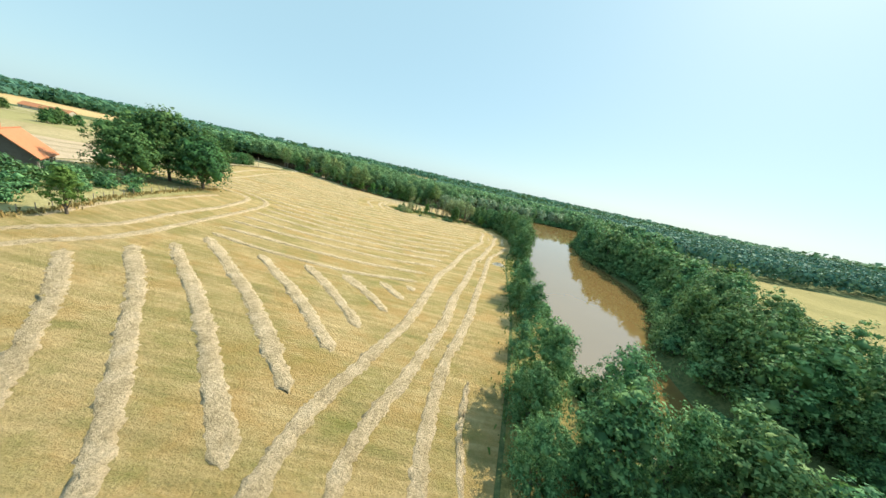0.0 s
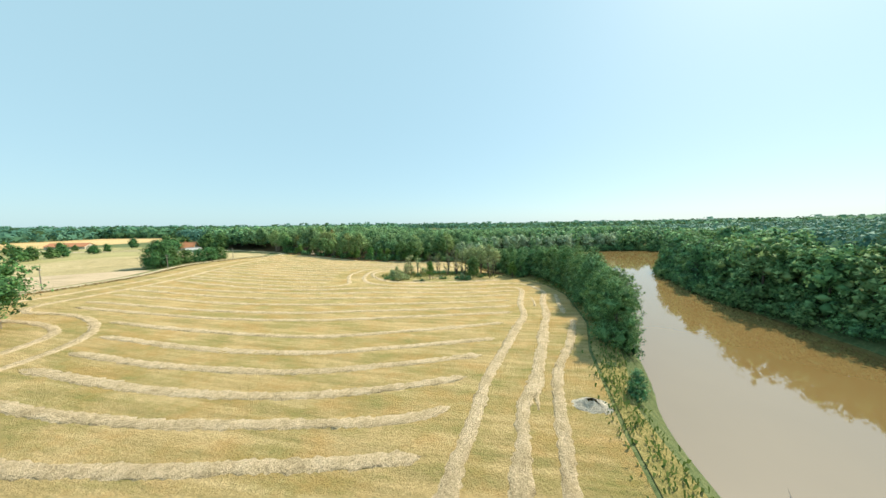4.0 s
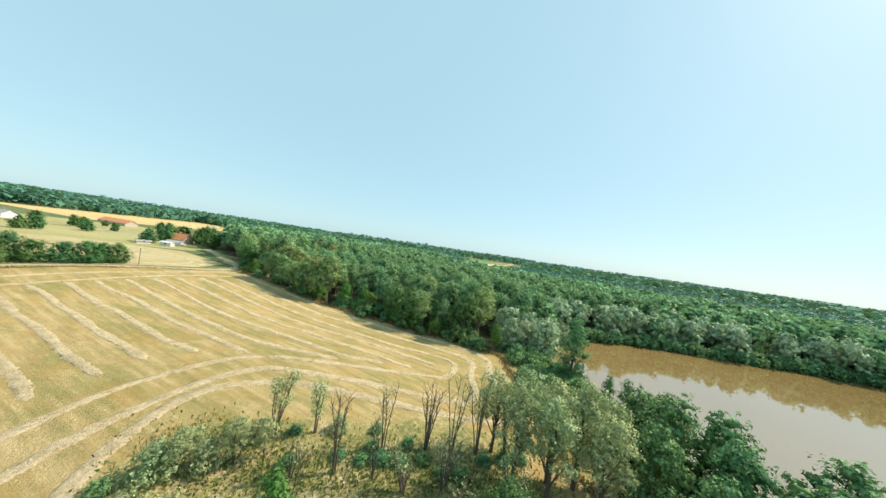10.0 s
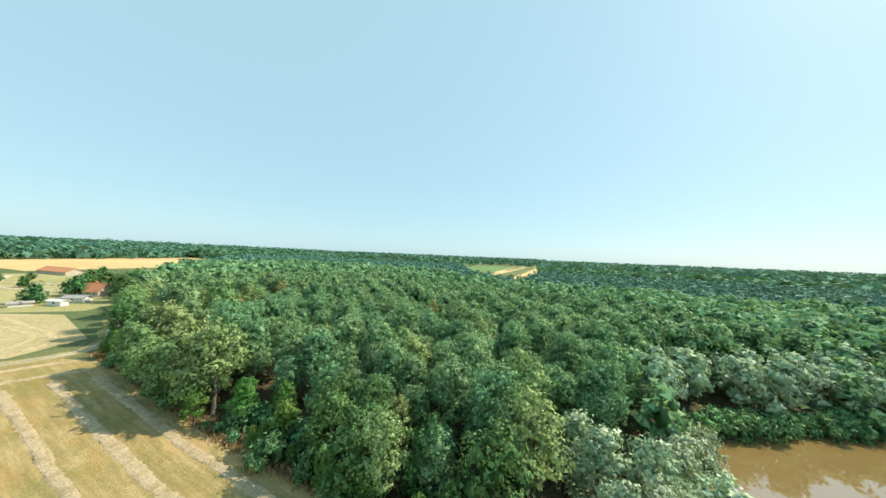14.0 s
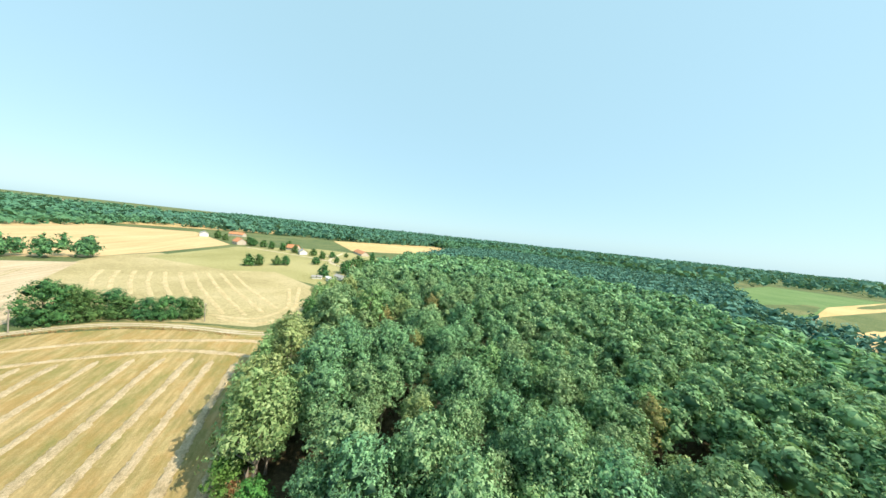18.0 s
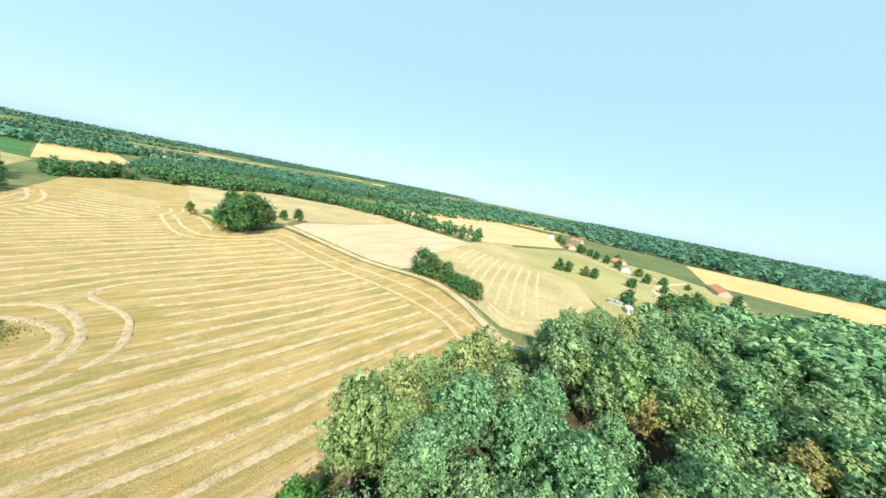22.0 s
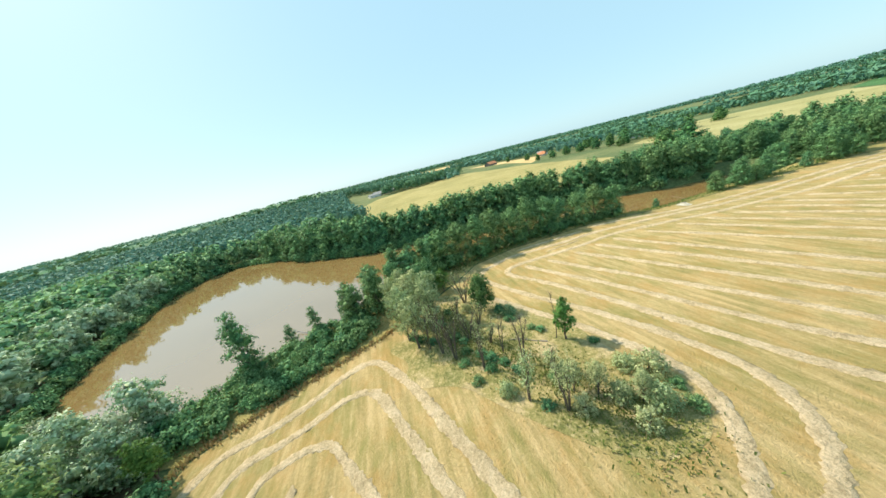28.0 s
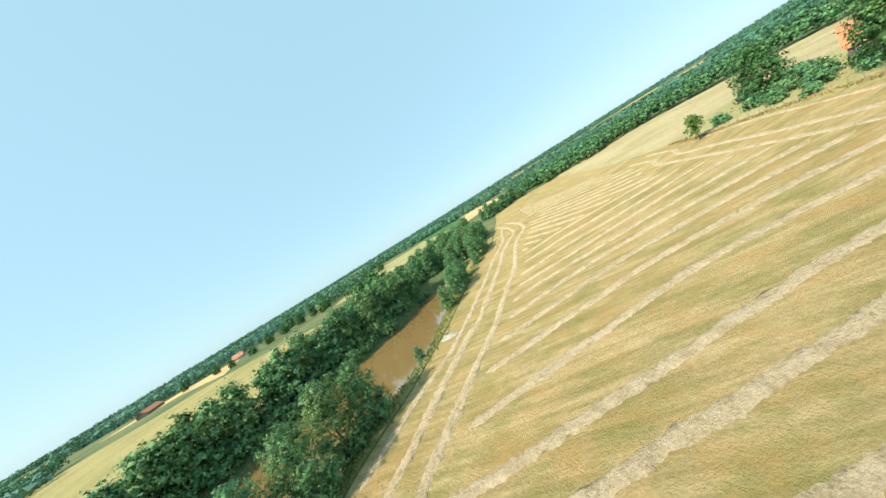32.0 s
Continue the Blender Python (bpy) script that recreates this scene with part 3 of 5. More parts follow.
# slanting rows at the south end
for a, e in (((-53.5, 38.4), (-21, 8)), ((-50.5, 44), (-18.5, 14)), ((-48.4, 48.2), (-13.2, 17.6)), ((-47.6, 54.3), (-12.8, 24.4)), ((-36, 52.6), (-11.6, 31)), ((-27.4, 53.4), (-10.4, 36.6)), ((-19.5, 53.2), (-8, 42.6)), ((-12.2, 54.1), (-6.4, 48.3)), ((-6.9, 55.3), (-5, 53.6))):
    a, e = np.array(a), np.array(e)
    bow = np.array([-0.2, -0.2]) * np.linalg.norm(e - a) / 12
    windrow([a, a * 0.75 + e * 0.25 - bow * 0.7, (a + e) / 2 - bow, a * 0.25 + e * 0.75 - bow * 0.7, e], 2.0)
for k in range(6):
    windrow([(-55 + k * 0.6, 30 - k * 8.5), (-36, 12.5 - k * 8.5), (-16, -5 - k * 8.5)], 1.9)


# ---------- trees ----------
def tubes(paths, sides=6):
    """Tapered limbs: paths of (x, y, z, radius)."""
    vs, fs, base = [], [], 0
    for pth in paths:
        p = np.array(pth, float)
        t = np.gradient(p[:, :3], axis=0)
        t /= np.linalg.norm(t, axis=1)[:, None] + 1e-9
        u = np.cross(t, (0.31, 0.95, 0.1))
        u /= np.linalg.norm(u, axis=1)[:, None] + 1e-9
        w = np.cross(t, u)
        a = np.linspace(0, 2 * np.pi, sides, endpoint=False)
        ring = p[:, None, :3] + p[:, None, 3:] * (np.cos(a)[:, None] * u[:, None] + np.sin(a)[:, None] * w[:, None])
        vs.append(ring.reshape(-1, 3))
        if base:
            near_ = int(np.argmin(np.linalg.norm(vs[0] - vs[-1][0], axis=1)))
            fs.append((near_, near_ + 1 if near_ + 1 < len(vs[0]) else near_ - 1, base + 1, base))
        for r in range(len(p) - 1):
            for s in range(sides):
                fs.append((base + r * sides + s, base + r * sides + (s + 1) % sides, base + (r + 1) * sides + (s + 1) % sides, base + (r + 1) * sides + s))
        base += len(p) * sides
    return np.vstack(vs), np.array(fs)


def leaves(g, lobes, count, size, fill=0.25, bunch=13):
    """Small folded leaf clumps over and in a set of lobes: (x, y, z, rx, ry, rz)."""
    L = np.array(lobes, float)
    area = (L[:, 3] * L[:, 4] + L[:, 4] * L[:, 5] + L[:, 3] * L[:, 5])
    twigs = max(len(L) * 3, int(count / bunch))
    k = g.choice(len(L), twigs, p=area / area.sum())
    d = g.normal(0, 1, (twigs, 3))
    d[:, 2] += 0.25
    d /= np.linalg.norm(d, axis=1)[:, None]
    r = np.where(g.random(twigs) < fill, g.uniform(0.4, 0.8, twigs), g.uniform(0.76, 1.12, twigs))
    tip = L[k, :3] + d * L[k, 3:] * r[:, None]
    spread = L[k, 3:].mean(1) * 0.9 * math.sqrt(bunch / max(6.0, count / len(L))) * g.uniform(0.55, 1.25, twigs)
    j = g.integers(twigs, size=count)
    off = g.normal(0, 1, (count, 3)) * (0.85, 0.85, 0.75)
    pos = tip[j] + off * spread[j][:, None]
    nrm = 0.9 * d[j] + 0.45 * off + g.normal(0, 0.4, (count, 3))
    nrm[:, 2] += 0.25
    nrm /= np.linalg.norm(nrm, axis=1)[:, None]
    u = np.cross(nrm, g.normal(0, 1, (count, 3)))
    u /= np.linalg.norm(u, axis=1)[:, None]
    v = np.cross(nrm, u)
    s = size * g.uniform(0.55, 1.4, count)
    a0 = g.uniform(0, 6.283, count)
    q = []
    for k in range(3):
        a_, r_ = a0 + k * 2.094 + g.uniform(-0.45, 0.45, count), s * g.uniform(0.4, 0.85, count)
        q.append(pos + u * (np.cos(a_) * r_)[:, None] + v * (np.sin(a_) * r_)[:, None] + nrm * (g.uniform(-0.15, 0.15, count) * s)[:, None])
    soft = d[j] + 0.42 * off + 0.62 * nrm
    soft /= np.linalg.norm(soft, axis=1)[:, None]
    return np.stack(q, 1).reshape(-1, 3), np.arange(count * 3).reshape(-1, 3), np.repeat(soft, 3, 0)


def shade_cores(lobes, inner, g):
    """Opaque core added in each lobe to block light through it; outer leaves hide it."""
    o = np.array([(1, 0, 0), (-1, 0, 0), (0, 1, 0), (0, -1, 0), (0, 0, 1), (0, 0, -1)], float)
    f = np.array([(0, 2, 4), (2, 1, 4), (1, 3, 4), (3, 0, 4), (2, 0, 5), (1, 2, 5), (3, 1, 5), (0, 3, 5)])
    vs, fs = [], []
    for k, l in enumerate(lobes):
        a = g.uniform(0, 1.57)
        q = np.c_[o[:, 0] * math.cos(a) - o[:, 1] * math.sin(a), o[:, 0] * math.sin(a) + o[:, 1] * math.cos(a), o[:, 2]] * g.uniform(0.85, 1.1, (6, 1))
        vs.append(np.array(l[:3]) + q * np.array(l[3:]) * inner)
        fs.append(f + 6 * k)
    return np.vstack(vs), np.vstack(fs), np.tile(o, (len(lobes), 1))


def with_shade_cores(g, lobes, v, f, nn, inner):
    hv, hf, hn = shade_cores(lobes, inner, g)
    return np.vstack([v, hv]), np.vstack([f, hf + len(v)]), np.vstack([nn, hn])


def rounded(me_, nn):
    """Let leaf clumps take the light as the round bough that they cover."""
    me_.polygons.foreach_set("use_smooth", np.ones(len(me_.polygons), bool))
    at = me_.attributes.new("custom_normal", "FLOAT_VECTOR", "POINT")
    at.data.foreach_set("vector", np.asarray(nn, np.float32).ravel())
    me_.update()


def broad_lobes(g, height, width, bottom, n_, skirt=0):
    """A crown of uneven lobes round a stem."""
    out = [(0, 0, height * 0.60 + bottom * 0.4, width * 0.30, width * 0.30, (height - bottom) * 0.33)]
    for k in range(n_):
        a = k * 2.4 + g.uniform(-0.5, 0.5)
        f = (k + 0.5) / n_
        z = bottom + (height - bottom) * (0.18 + 0.66 * f)
        r = width * 0.5 * (1 - 0.55 * abs(f - 0.35) * 1.5) * g.uniform(0.5, 0.8)
        s = width * g.uniform(0.17, 0.27)
        out.append((r * math.cos(a), r * math.sin(a), z, s, s * g.uniform(0.85, 1.15), s * g.uniform(0.7, 1.0)))
    for k in range(skirt):
        a, s = k * 6.283 / skirt + g.uniform(-0.3, 0.3), width * g.uniform(0.2, 0.27)
        out.append((width * 0.29 * math.cos(a), width * 0.29 * math.sin(a), bottom + s * 0.8, s, s, s * 1.25))
    out.append((g.uniform(-0.5, 0.5), g.uniform(-0.5, 0.5), height - width * 0.16, width * 0.2, width * 0.2, width * 0.17))
    return out


def limbs(g, lobes, height, radius, low):
    top = max(l[2] for l in lobes)
    stem = [(0, 0, -0.6, radius * 1.35), (0, 0, 0.5, radius), (g.uniform(-0.2, 0.2), g.uniform(-0.2, 0.2), low, radius * 0.82), (g.uniform(-0.4, 0.4), g.uniform(-0.4, 0.4), top * 0.7, radius * 0.42), (0, 0, top, radius * 0.12)]
    out = [stem]
    for l in lobes[1:]:
        z0 = max(low * 0.75, l[2] - 0.35 * height * g.uniform(0.5, 0.9))
        out.append([(0, 0, z0, radius * 0.45), (l[0] * 0.5, l[1] * 0.5, z0 * 0.45 + l[2] * 0.55, radius * 0.28), (l[0] * 0.98, l[1] * 0.98, l[2] + l[5] * 0.3, radius * 0.07)])
    return out


class Kind:
    """A few shapes of one sort of tree, whose copies share their meshes."""

    def __init__(self, name, leaf, bark, shapes, count, size, height, width, bottom, lobes, fill=0.25, skirt=0, arms=9):
        self.name, self.made = name, []
        for k in range(shapes):
            g = np.random.default_rng(abs(hash_name(name)) + k)
            hgt, wid = height * g.uniform(0.94, 1.06), width * g.uniform(0.92, 1.08)
            lb = broad_lobes(g, hgt, wid, bottom, lobes, skirt)
            tv, tf = tubes(limbs(g, lb, hgt, 0.018 * hgt + 0.05, max(0.7, bottom))[: arms + 1], 5)
            cv, cf, cn = leaves(g, lb, count, size, fill)
            if fill <= 0.35:
                cv, cf, cn = with_shade_cores(g, lb, cv, cf, cn, 0.5 if size < 0.5 else 0.62)
            self.made.append((raw_mesh(name + "_trunk", tv, tf, bark), raw_mesh(name + "_crown", cv, cf, leaf)))
            rounded(self.made[-1][1], cn)

    def plant(self, x, y, scale=1.0, label="", group="", stretch=1.0, name=None, sink=0.0):
        tm, cm = self.made[int(prng.integers(len(self.made)))]
        root = new(name or self.name.replace("_far", "").replace("_fine", ""))
        root.location = (x, y, land_at(x, y) - sink)
        root.rotation_euler = (0, 0, prng.uniform(0, 6.28))
        root.scale = (scale, scale, scale * stretch)
        for nm, me_ in (("trunk", tm), ("crown", cm)):
            o = new(nm, me_)
            o.parent = root
        return tagged(root, label, "tree", group)


def hash_name(s):
    return sum(ord(ch) * (k + 3) for k, ch in enumerate(s))


def raw_mesh(name, verts, faces, material):
    ob = mesh_object(name, verts, faces, material, None, "trunk" in name or "stem" in name)
    me_ = ob.data
    bpy.data.objects.remove(ob)
    return me_


prng = np.random.default_rng(11)
WOODTREE = Kind("wood_tree", M["wood"], M["greybark"], 5, 4000, 0.50, 17.0, 10.4, 4.5, 14, 0.3, 0, 6)
WOODFINE = Kind("wood_tree_fine", M["wood"], M["greybark"], 5, 8200, 0.34, 17.0, 10.4, 4.5, 16, 0.3)
WOODPALE = Kind("wood_tree_pale", M["wood2"], M["greybark"], 3, 4800, 0.42, 16.5, 10.0, 3.6, 14, 0.45)
WOODDRY = Kind("wood_tree_dry", M["dry"], M["greybark"], 1, 3000, 0.34, 16.0, 6.6, 4.0, 11, 0.5)
WOODEDGE = Kind("wood_edge_tree", M["oak"], M["greybark"], 4, 5400, 0.46, 16.5, 11.0, 0.4, 14, 0.3, 7)
ALDER = Kind("alder", M["alder"], M["bark"], 4, 6200, 0.36, 14.0, 8.6, 0.3, 13, 0.25, 6, 6)
ALDERFAR = Kind("alder_far", M["alder"], M["bark"], 4, 2000, 0.62, 14.0, 8.6, 0.3, 12, 0.2, 6, 3)
OAK = Kind("oak", M["oak"], M["bark"], 4, 8200, 0.46, 17.5, 14.0, 2.6, 16, 0.3, 3)
OAKFAR = Kind("oak_far", M["oak"], M["bark"], 3, 1500, 1.0, 18.0, 15.0, 1.4, 14, 0.2, 7, 3)
WILLOW = Kind("willow", M["willow"], M["greybark"], 3, 3400, 0.42, 11.0, 8.4, 0.6, 10, 0.35, 5)
FRESH = Kind("young_tree", M["fresh"], M["bark"], 3, 4200, 0.21, 7.4, 4.2, 0.9, 10, 0.3, 0, 5)
PALE = Kind("thin_tree", M["pale"], M["bark"], 3, 6500, 0.20, 13.0, 6.6, 3.2, 13, 0.5)
SHRUB = Kind("shrub", M["alder"], M["bark"], 3, 760, 0.37, 3.2, 4.4, 0.0, 6, 0.25, 5, 3)
SHRUBP = Kind("pale_shrub", M["pale"], M["bark"], 3, 2800, 0.16, 3.0, 3.6, 0.0, 6, 0.5, 5, 4)
SHRUBFINE = Kind("shrub_fine", M["alder"], M["bark"], 2, 2600, 0.19, 3.2, 4.4, 0.0, 6, 0.25, 5, 3)
ALDERNEAR = Kind("alder_fine", M["alder"], M["bark"], 4, 17000, 0.22, 14.0, 8.6, 0.3, 14, 0.25, 6, 6)
HEDGEOAK = Kind("hedge_oak", M["oak"], M["bark"], 3, 7000, 0.47, 17.0, 14.5, 0.4, 16, 0.25, 8, 6)
SLIM = Kind("slim_tree", M["alder"], M["bark"], 2, 9000, 0.24, 16.0, 7.0, 0.8, 14, 0.3, 4)


def scatter(poly, space, seed):
    g = np.random.default_rng(seed)
    o = np.array(poly, float)
    xs, ys = np.arange(o[:, 0].min(), o[:, 0].max(), space), np.arange(o[:, 1].min(), o[:, 1].max(), space)
    A, B = np.meshgrid(xs, ys)
    A, B = A.ravel() + g.uniform(-0.48, 0.48, A.size) * space, B.ravel() + g.uniform(-0.48, 0.48, B.size) * space
    k = inside(o, A, B)
    return np.c_[A[k], B[k]]


def canopy(name, spots, protos, label, material, low, high, lift=0.0):
    """Many far trees as one piece: small crowns of leaf clumps."""
    g = np.random.default_rng(len(spots) + 5)
    vs, fs, ns, base = [], [], [], 0
    pick, turn, sc = g.integers(len(protos), size=len(spots)), g.uniform(0, 6.28, len(spots)), g.uniform(low, high, len(spots))
    zs = land(spots[:, 0], spots[:, 1])
    for k, (x, y) in enumerate(spots):
        v, f, nn = protos[pick[k]]
        c0, s0 = math.cos(turn[k]), math.sin(turn[k])
        w = np.c_[v[:, 0] * c0 - v[:, 1] * s0, v[:, 0] * s0 + v[:, 1] * c0, v[:, 2]] * sc[k] + (x, y, zs[k] + lift)
        vs.append(w.astype(np.float32))
        ns.append(np.c_[nn[:, 0] * c0 - nn[:, 1] * s0, nn[:, 0] * s0 + nn[:, 1] * c0, nn[:, 2]].astype(np.float32))
        fs.append(f + base)
        base += len(v)
    ob = mesh_object(name, np.vstack(vs), np.vstack(fs), material)
    rounded(ob.data, np.vstack(ns))
    return tagged(ob, label, "woodland", kind="stuff")


def crowns(seed, n_, count, size, height, width, bottom):
    out = []
    for k in range(n_):
        g = np.random.default_rng(seed + k)
        lb = broad_lobes(g, height, width, bottom, 7)
        v, f, nn = leaves(g, lb, count, size, 0.1, 7)
        out.append(with_shade_cores(g, lb if count > 200 else lb[:1] + lb[-1:], v, f, nn, 0.76) if count > 50 else (v, f, nn))
    return out


MID = crowns(100, 6, 240, 1.75, 17.5, 11.5, 4.0)
FAR = crowns(200, 5, 76, 2.6, 18.0, 10.5, 3.0)
HEDGE = crowns(150, 5, 230, 1.65, 16.5, 10.0, 0.2)
VERY = crowns(300, 3, 18, 8.0, 18.0, 17.0, 1.0)

# the wood north of the field
WOOD = [(-10, 232), (-60, 230.5), (-128, 233), (-165, 252), (-206, 264), (-242, 288), (-300, 320), (-430, 400), (-560, 520), (-860, 640), (-900, 1500), (900, 1500), (900, 420), (600, 250), (345, 222), (262, 214), (182, 196), (170, 240), (164, 288), (153, 310),
        (124, 314), (98, 310), (54, 291), (15, 269), (3, 256), (-2, 243)]
NEAR = [(-2, 231), (-134, 231), (-160, 249), (-165, 285), (-130, 305), (-70, 312), (-20, 300), (8, 276), (2, 252)]
spots = scatter(NEAR, 6.7, 3)
spots = spots[inside(np.array(WOOD, float), spots[:, 0], spots[:, 1])]
LANE = curve_through([(-121, 234), (-116, 240), (-114, 247), (-110, 255), (-112, 263)], 1.0)
on_lane = np.hypot(spots[:, 0, None] - LANE[:, 0], spots[:, 1, None] - LANE[:, 1]).min(1) < 3.6
low_gap = (spots[:, 0] > -75) & (spots[:, 0] < -49) & (spots[:, 1] < 240)
low_spots = spots[low_gap]
spots = spots[~on_lane & ~low_gap & ~((spots[:, 0] > -15) & (spots[:, 1] < 258))]
order = np.argsort(np.hypot(spots[:, 0] + 60, spots[:, 1] - 250))[:290]
chosen = np.zeros(len(spots), bool)
chosen[order] = True
# the middle of this stretch is seen from close above: finer crowns there
loop = np.array([(-24, 222), (-30, 236), (-36, 250), (-45, 258), (-58, 262), (-70, 257), (-80, 242), (-78, 228)], float)
for x, y in spots[chosen]:
    close = np.hypot(loop[:, 0] - x, loop[:, 1] - y).min() < 38
    r = prng.random()
    kind = WOODPALE if y < 242 and x < -70 and r < 0.4 else WOODEDGE if y < 239 and r > 0.2 else WOODDRY if r < 0.035 else WOODPALE if r < 0.14 else WOODFINE if close else WOODTREE
    word = "yellowing half-dry tree of the wood" if kind is WOODDRY else "pale green hornbeam of the wood" if kind is WOODPALE else "leafy tree at the edge of the wood" if kind is WOODEDGE else "tall dark green tree of the wood"
    top = 0.84 if y < 246 and -52 < x < -22 else 1.16
    kind.plant(x, y, prng.uniform(0.68, top), word, "trees of the wood", 1.0, "wood_tree")
for x, y in low_spots:
    FRESH.plant(x, y, prng.uniform(0.45, 0.8) if y < 234 else prng.uniform(0.95, 1.3), "young green tree in the low scrub", "young trees of the scrub", 1.0, "young_tree")
    for _ in range(2):
        SHRUB.plant(x + prng.uniform(-3.5, 3.5), y + prng.uniform(-2, 3.5), prng.uniform(0.9, 1.7), "spreading bush of the low scrub", "bushes of the scrub")
for x, y, s_ in ((-46, 235, 0.84), (-39, 235.5, 0.85), (-49, 239.5, 0.8), (-43, 240.5, 0.82)):
    WOODEDGE.plant(x, y, s_, "dark green tree at the edge of the wood", "trees of the wood", 1.0, "wood_tree")
for x, y, s_ in ((-80, 232.5, 0.92), (-87, 231, 0.85), (-94, 230, 0.8), (-101, 231, 0.78), (-109, 232, 0.72)):
    WOODPALE.plant(x, y, s_, "pale green tree at the edge of the wood", "trees of the wood", 1.0, "wood_tree")
rest = spots[~chosen]
zone = scatter([(-300, 225), (-300, 440), (190, 440), (190, 225)], 6.6, 4)
zone = zone[inside(np.array(WOOD, float), zone[:, 0], zone[:, 1]) & ~inside(np.array(NEAR, float), zone[:, 0], zone[:, 1]) & (off_pond(zone[:, 0], zone[:, 1]) > 1.8)]
will = (off_pond(zone[:, 0], zone[:, 1]) < 22) & (zone[:, 0] < 140) & (zone[:, 0] > 8) & (prng.random(len(zone)) < 0.85)
shore_trees = ~will & (off_pond(zone[:, 0], zone[:, 1]) < 15)
canopy("shore_canopy", zone[shore_trees], HEDGE, "broadleaf trees hanging over the pond", M["wood"], 0.7, 1.0)
inner = np.vstack([rest, zone[~will & ~shore_trees]])
ring = np.hypot(inner[:, 0] + 60, inner[:, 1] - 255) < 135
canopy("wood_canopy", inner[ring], crowns(120, 8, 1050, 0.68, 17.0, 10.4, 4.5), "dense green broadleaf wood", M["wood"], 0.75, 1.15)
canopy("wood_canopy", inner[~ring], MID, "dense green broadleaf wood", M["wood"], 0.8, 1.15)
canopy("willow_canopy", zone[will], crowns(140, 3, 700, 0.95, 13.0, 9.0, 0.5), "grey-green willows along the pond", M["willow"], 0.8, 1.15)
zone2 = scatter([(-640, 200), (-640, 720), (600, 720), (600, 200)], 9.8, 5)
box = (zone2[:, 0] > -300) & (zone2[:, 0] < 190) & (zone2[:, 1] < 440)
CLEARING = np.array([(-235, 800), (-290, 1180), (-90, 1400), (-40, 1080), (-38, 620), (-50, 520), (-112, 530)], float)
clear = inside(CLEARING, zone2[:, 0], zone2[:, 1])
tanf = inside(np.array([(-470, 275), (-500, 420), (-640, 560), (-860, 620), (-700, 250)], float), zone2[:, 0], zone2[:, 1])
zone2 = zone2[inside(np.array(WOOD, float), zone2[:, 0], zone2[:, 1]) & ~box & ~clear & ~tanf]
# this wood's colour already holds the haze of distance
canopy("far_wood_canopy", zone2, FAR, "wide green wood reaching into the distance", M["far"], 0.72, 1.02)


# default mat is the leaf colour with distance haze mixed in
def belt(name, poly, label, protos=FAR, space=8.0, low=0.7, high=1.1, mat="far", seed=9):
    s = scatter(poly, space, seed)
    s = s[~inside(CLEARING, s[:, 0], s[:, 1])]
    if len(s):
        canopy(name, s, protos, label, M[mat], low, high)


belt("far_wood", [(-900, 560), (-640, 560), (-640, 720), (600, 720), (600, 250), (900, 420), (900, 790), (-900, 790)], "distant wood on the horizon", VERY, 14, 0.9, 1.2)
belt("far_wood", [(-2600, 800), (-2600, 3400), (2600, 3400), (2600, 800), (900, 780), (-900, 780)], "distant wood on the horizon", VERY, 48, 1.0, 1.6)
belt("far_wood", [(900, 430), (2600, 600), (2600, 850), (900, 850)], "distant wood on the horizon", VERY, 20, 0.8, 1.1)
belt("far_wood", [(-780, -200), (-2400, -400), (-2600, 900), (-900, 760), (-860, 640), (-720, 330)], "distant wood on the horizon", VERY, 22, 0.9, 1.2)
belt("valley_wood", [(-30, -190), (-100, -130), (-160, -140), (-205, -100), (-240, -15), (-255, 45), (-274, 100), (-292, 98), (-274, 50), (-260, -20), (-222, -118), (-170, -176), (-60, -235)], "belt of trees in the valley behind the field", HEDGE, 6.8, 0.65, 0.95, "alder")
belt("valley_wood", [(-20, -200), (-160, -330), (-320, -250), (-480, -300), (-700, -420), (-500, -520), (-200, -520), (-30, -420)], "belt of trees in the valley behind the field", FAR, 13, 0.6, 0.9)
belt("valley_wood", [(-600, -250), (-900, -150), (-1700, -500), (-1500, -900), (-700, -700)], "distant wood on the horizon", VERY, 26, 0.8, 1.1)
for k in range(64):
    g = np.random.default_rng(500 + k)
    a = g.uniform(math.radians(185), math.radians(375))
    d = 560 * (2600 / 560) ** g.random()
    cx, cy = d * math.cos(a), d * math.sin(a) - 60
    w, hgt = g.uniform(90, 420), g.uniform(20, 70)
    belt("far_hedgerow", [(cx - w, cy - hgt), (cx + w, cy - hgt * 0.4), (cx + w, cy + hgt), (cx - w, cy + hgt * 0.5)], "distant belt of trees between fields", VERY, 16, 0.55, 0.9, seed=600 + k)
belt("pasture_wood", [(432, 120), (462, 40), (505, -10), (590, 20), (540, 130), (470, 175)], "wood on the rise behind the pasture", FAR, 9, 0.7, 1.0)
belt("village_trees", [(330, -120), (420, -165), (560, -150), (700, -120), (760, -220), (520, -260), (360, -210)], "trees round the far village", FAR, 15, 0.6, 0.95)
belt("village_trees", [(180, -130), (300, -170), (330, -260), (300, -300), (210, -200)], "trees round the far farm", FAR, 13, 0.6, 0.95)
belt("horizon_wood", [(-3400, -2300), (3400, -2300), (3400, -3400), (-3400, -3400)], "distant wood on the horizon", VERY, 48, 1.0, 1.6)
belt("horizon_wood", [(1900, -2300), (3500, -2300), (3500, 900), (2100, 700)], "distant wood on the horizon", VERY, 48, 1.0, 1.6)
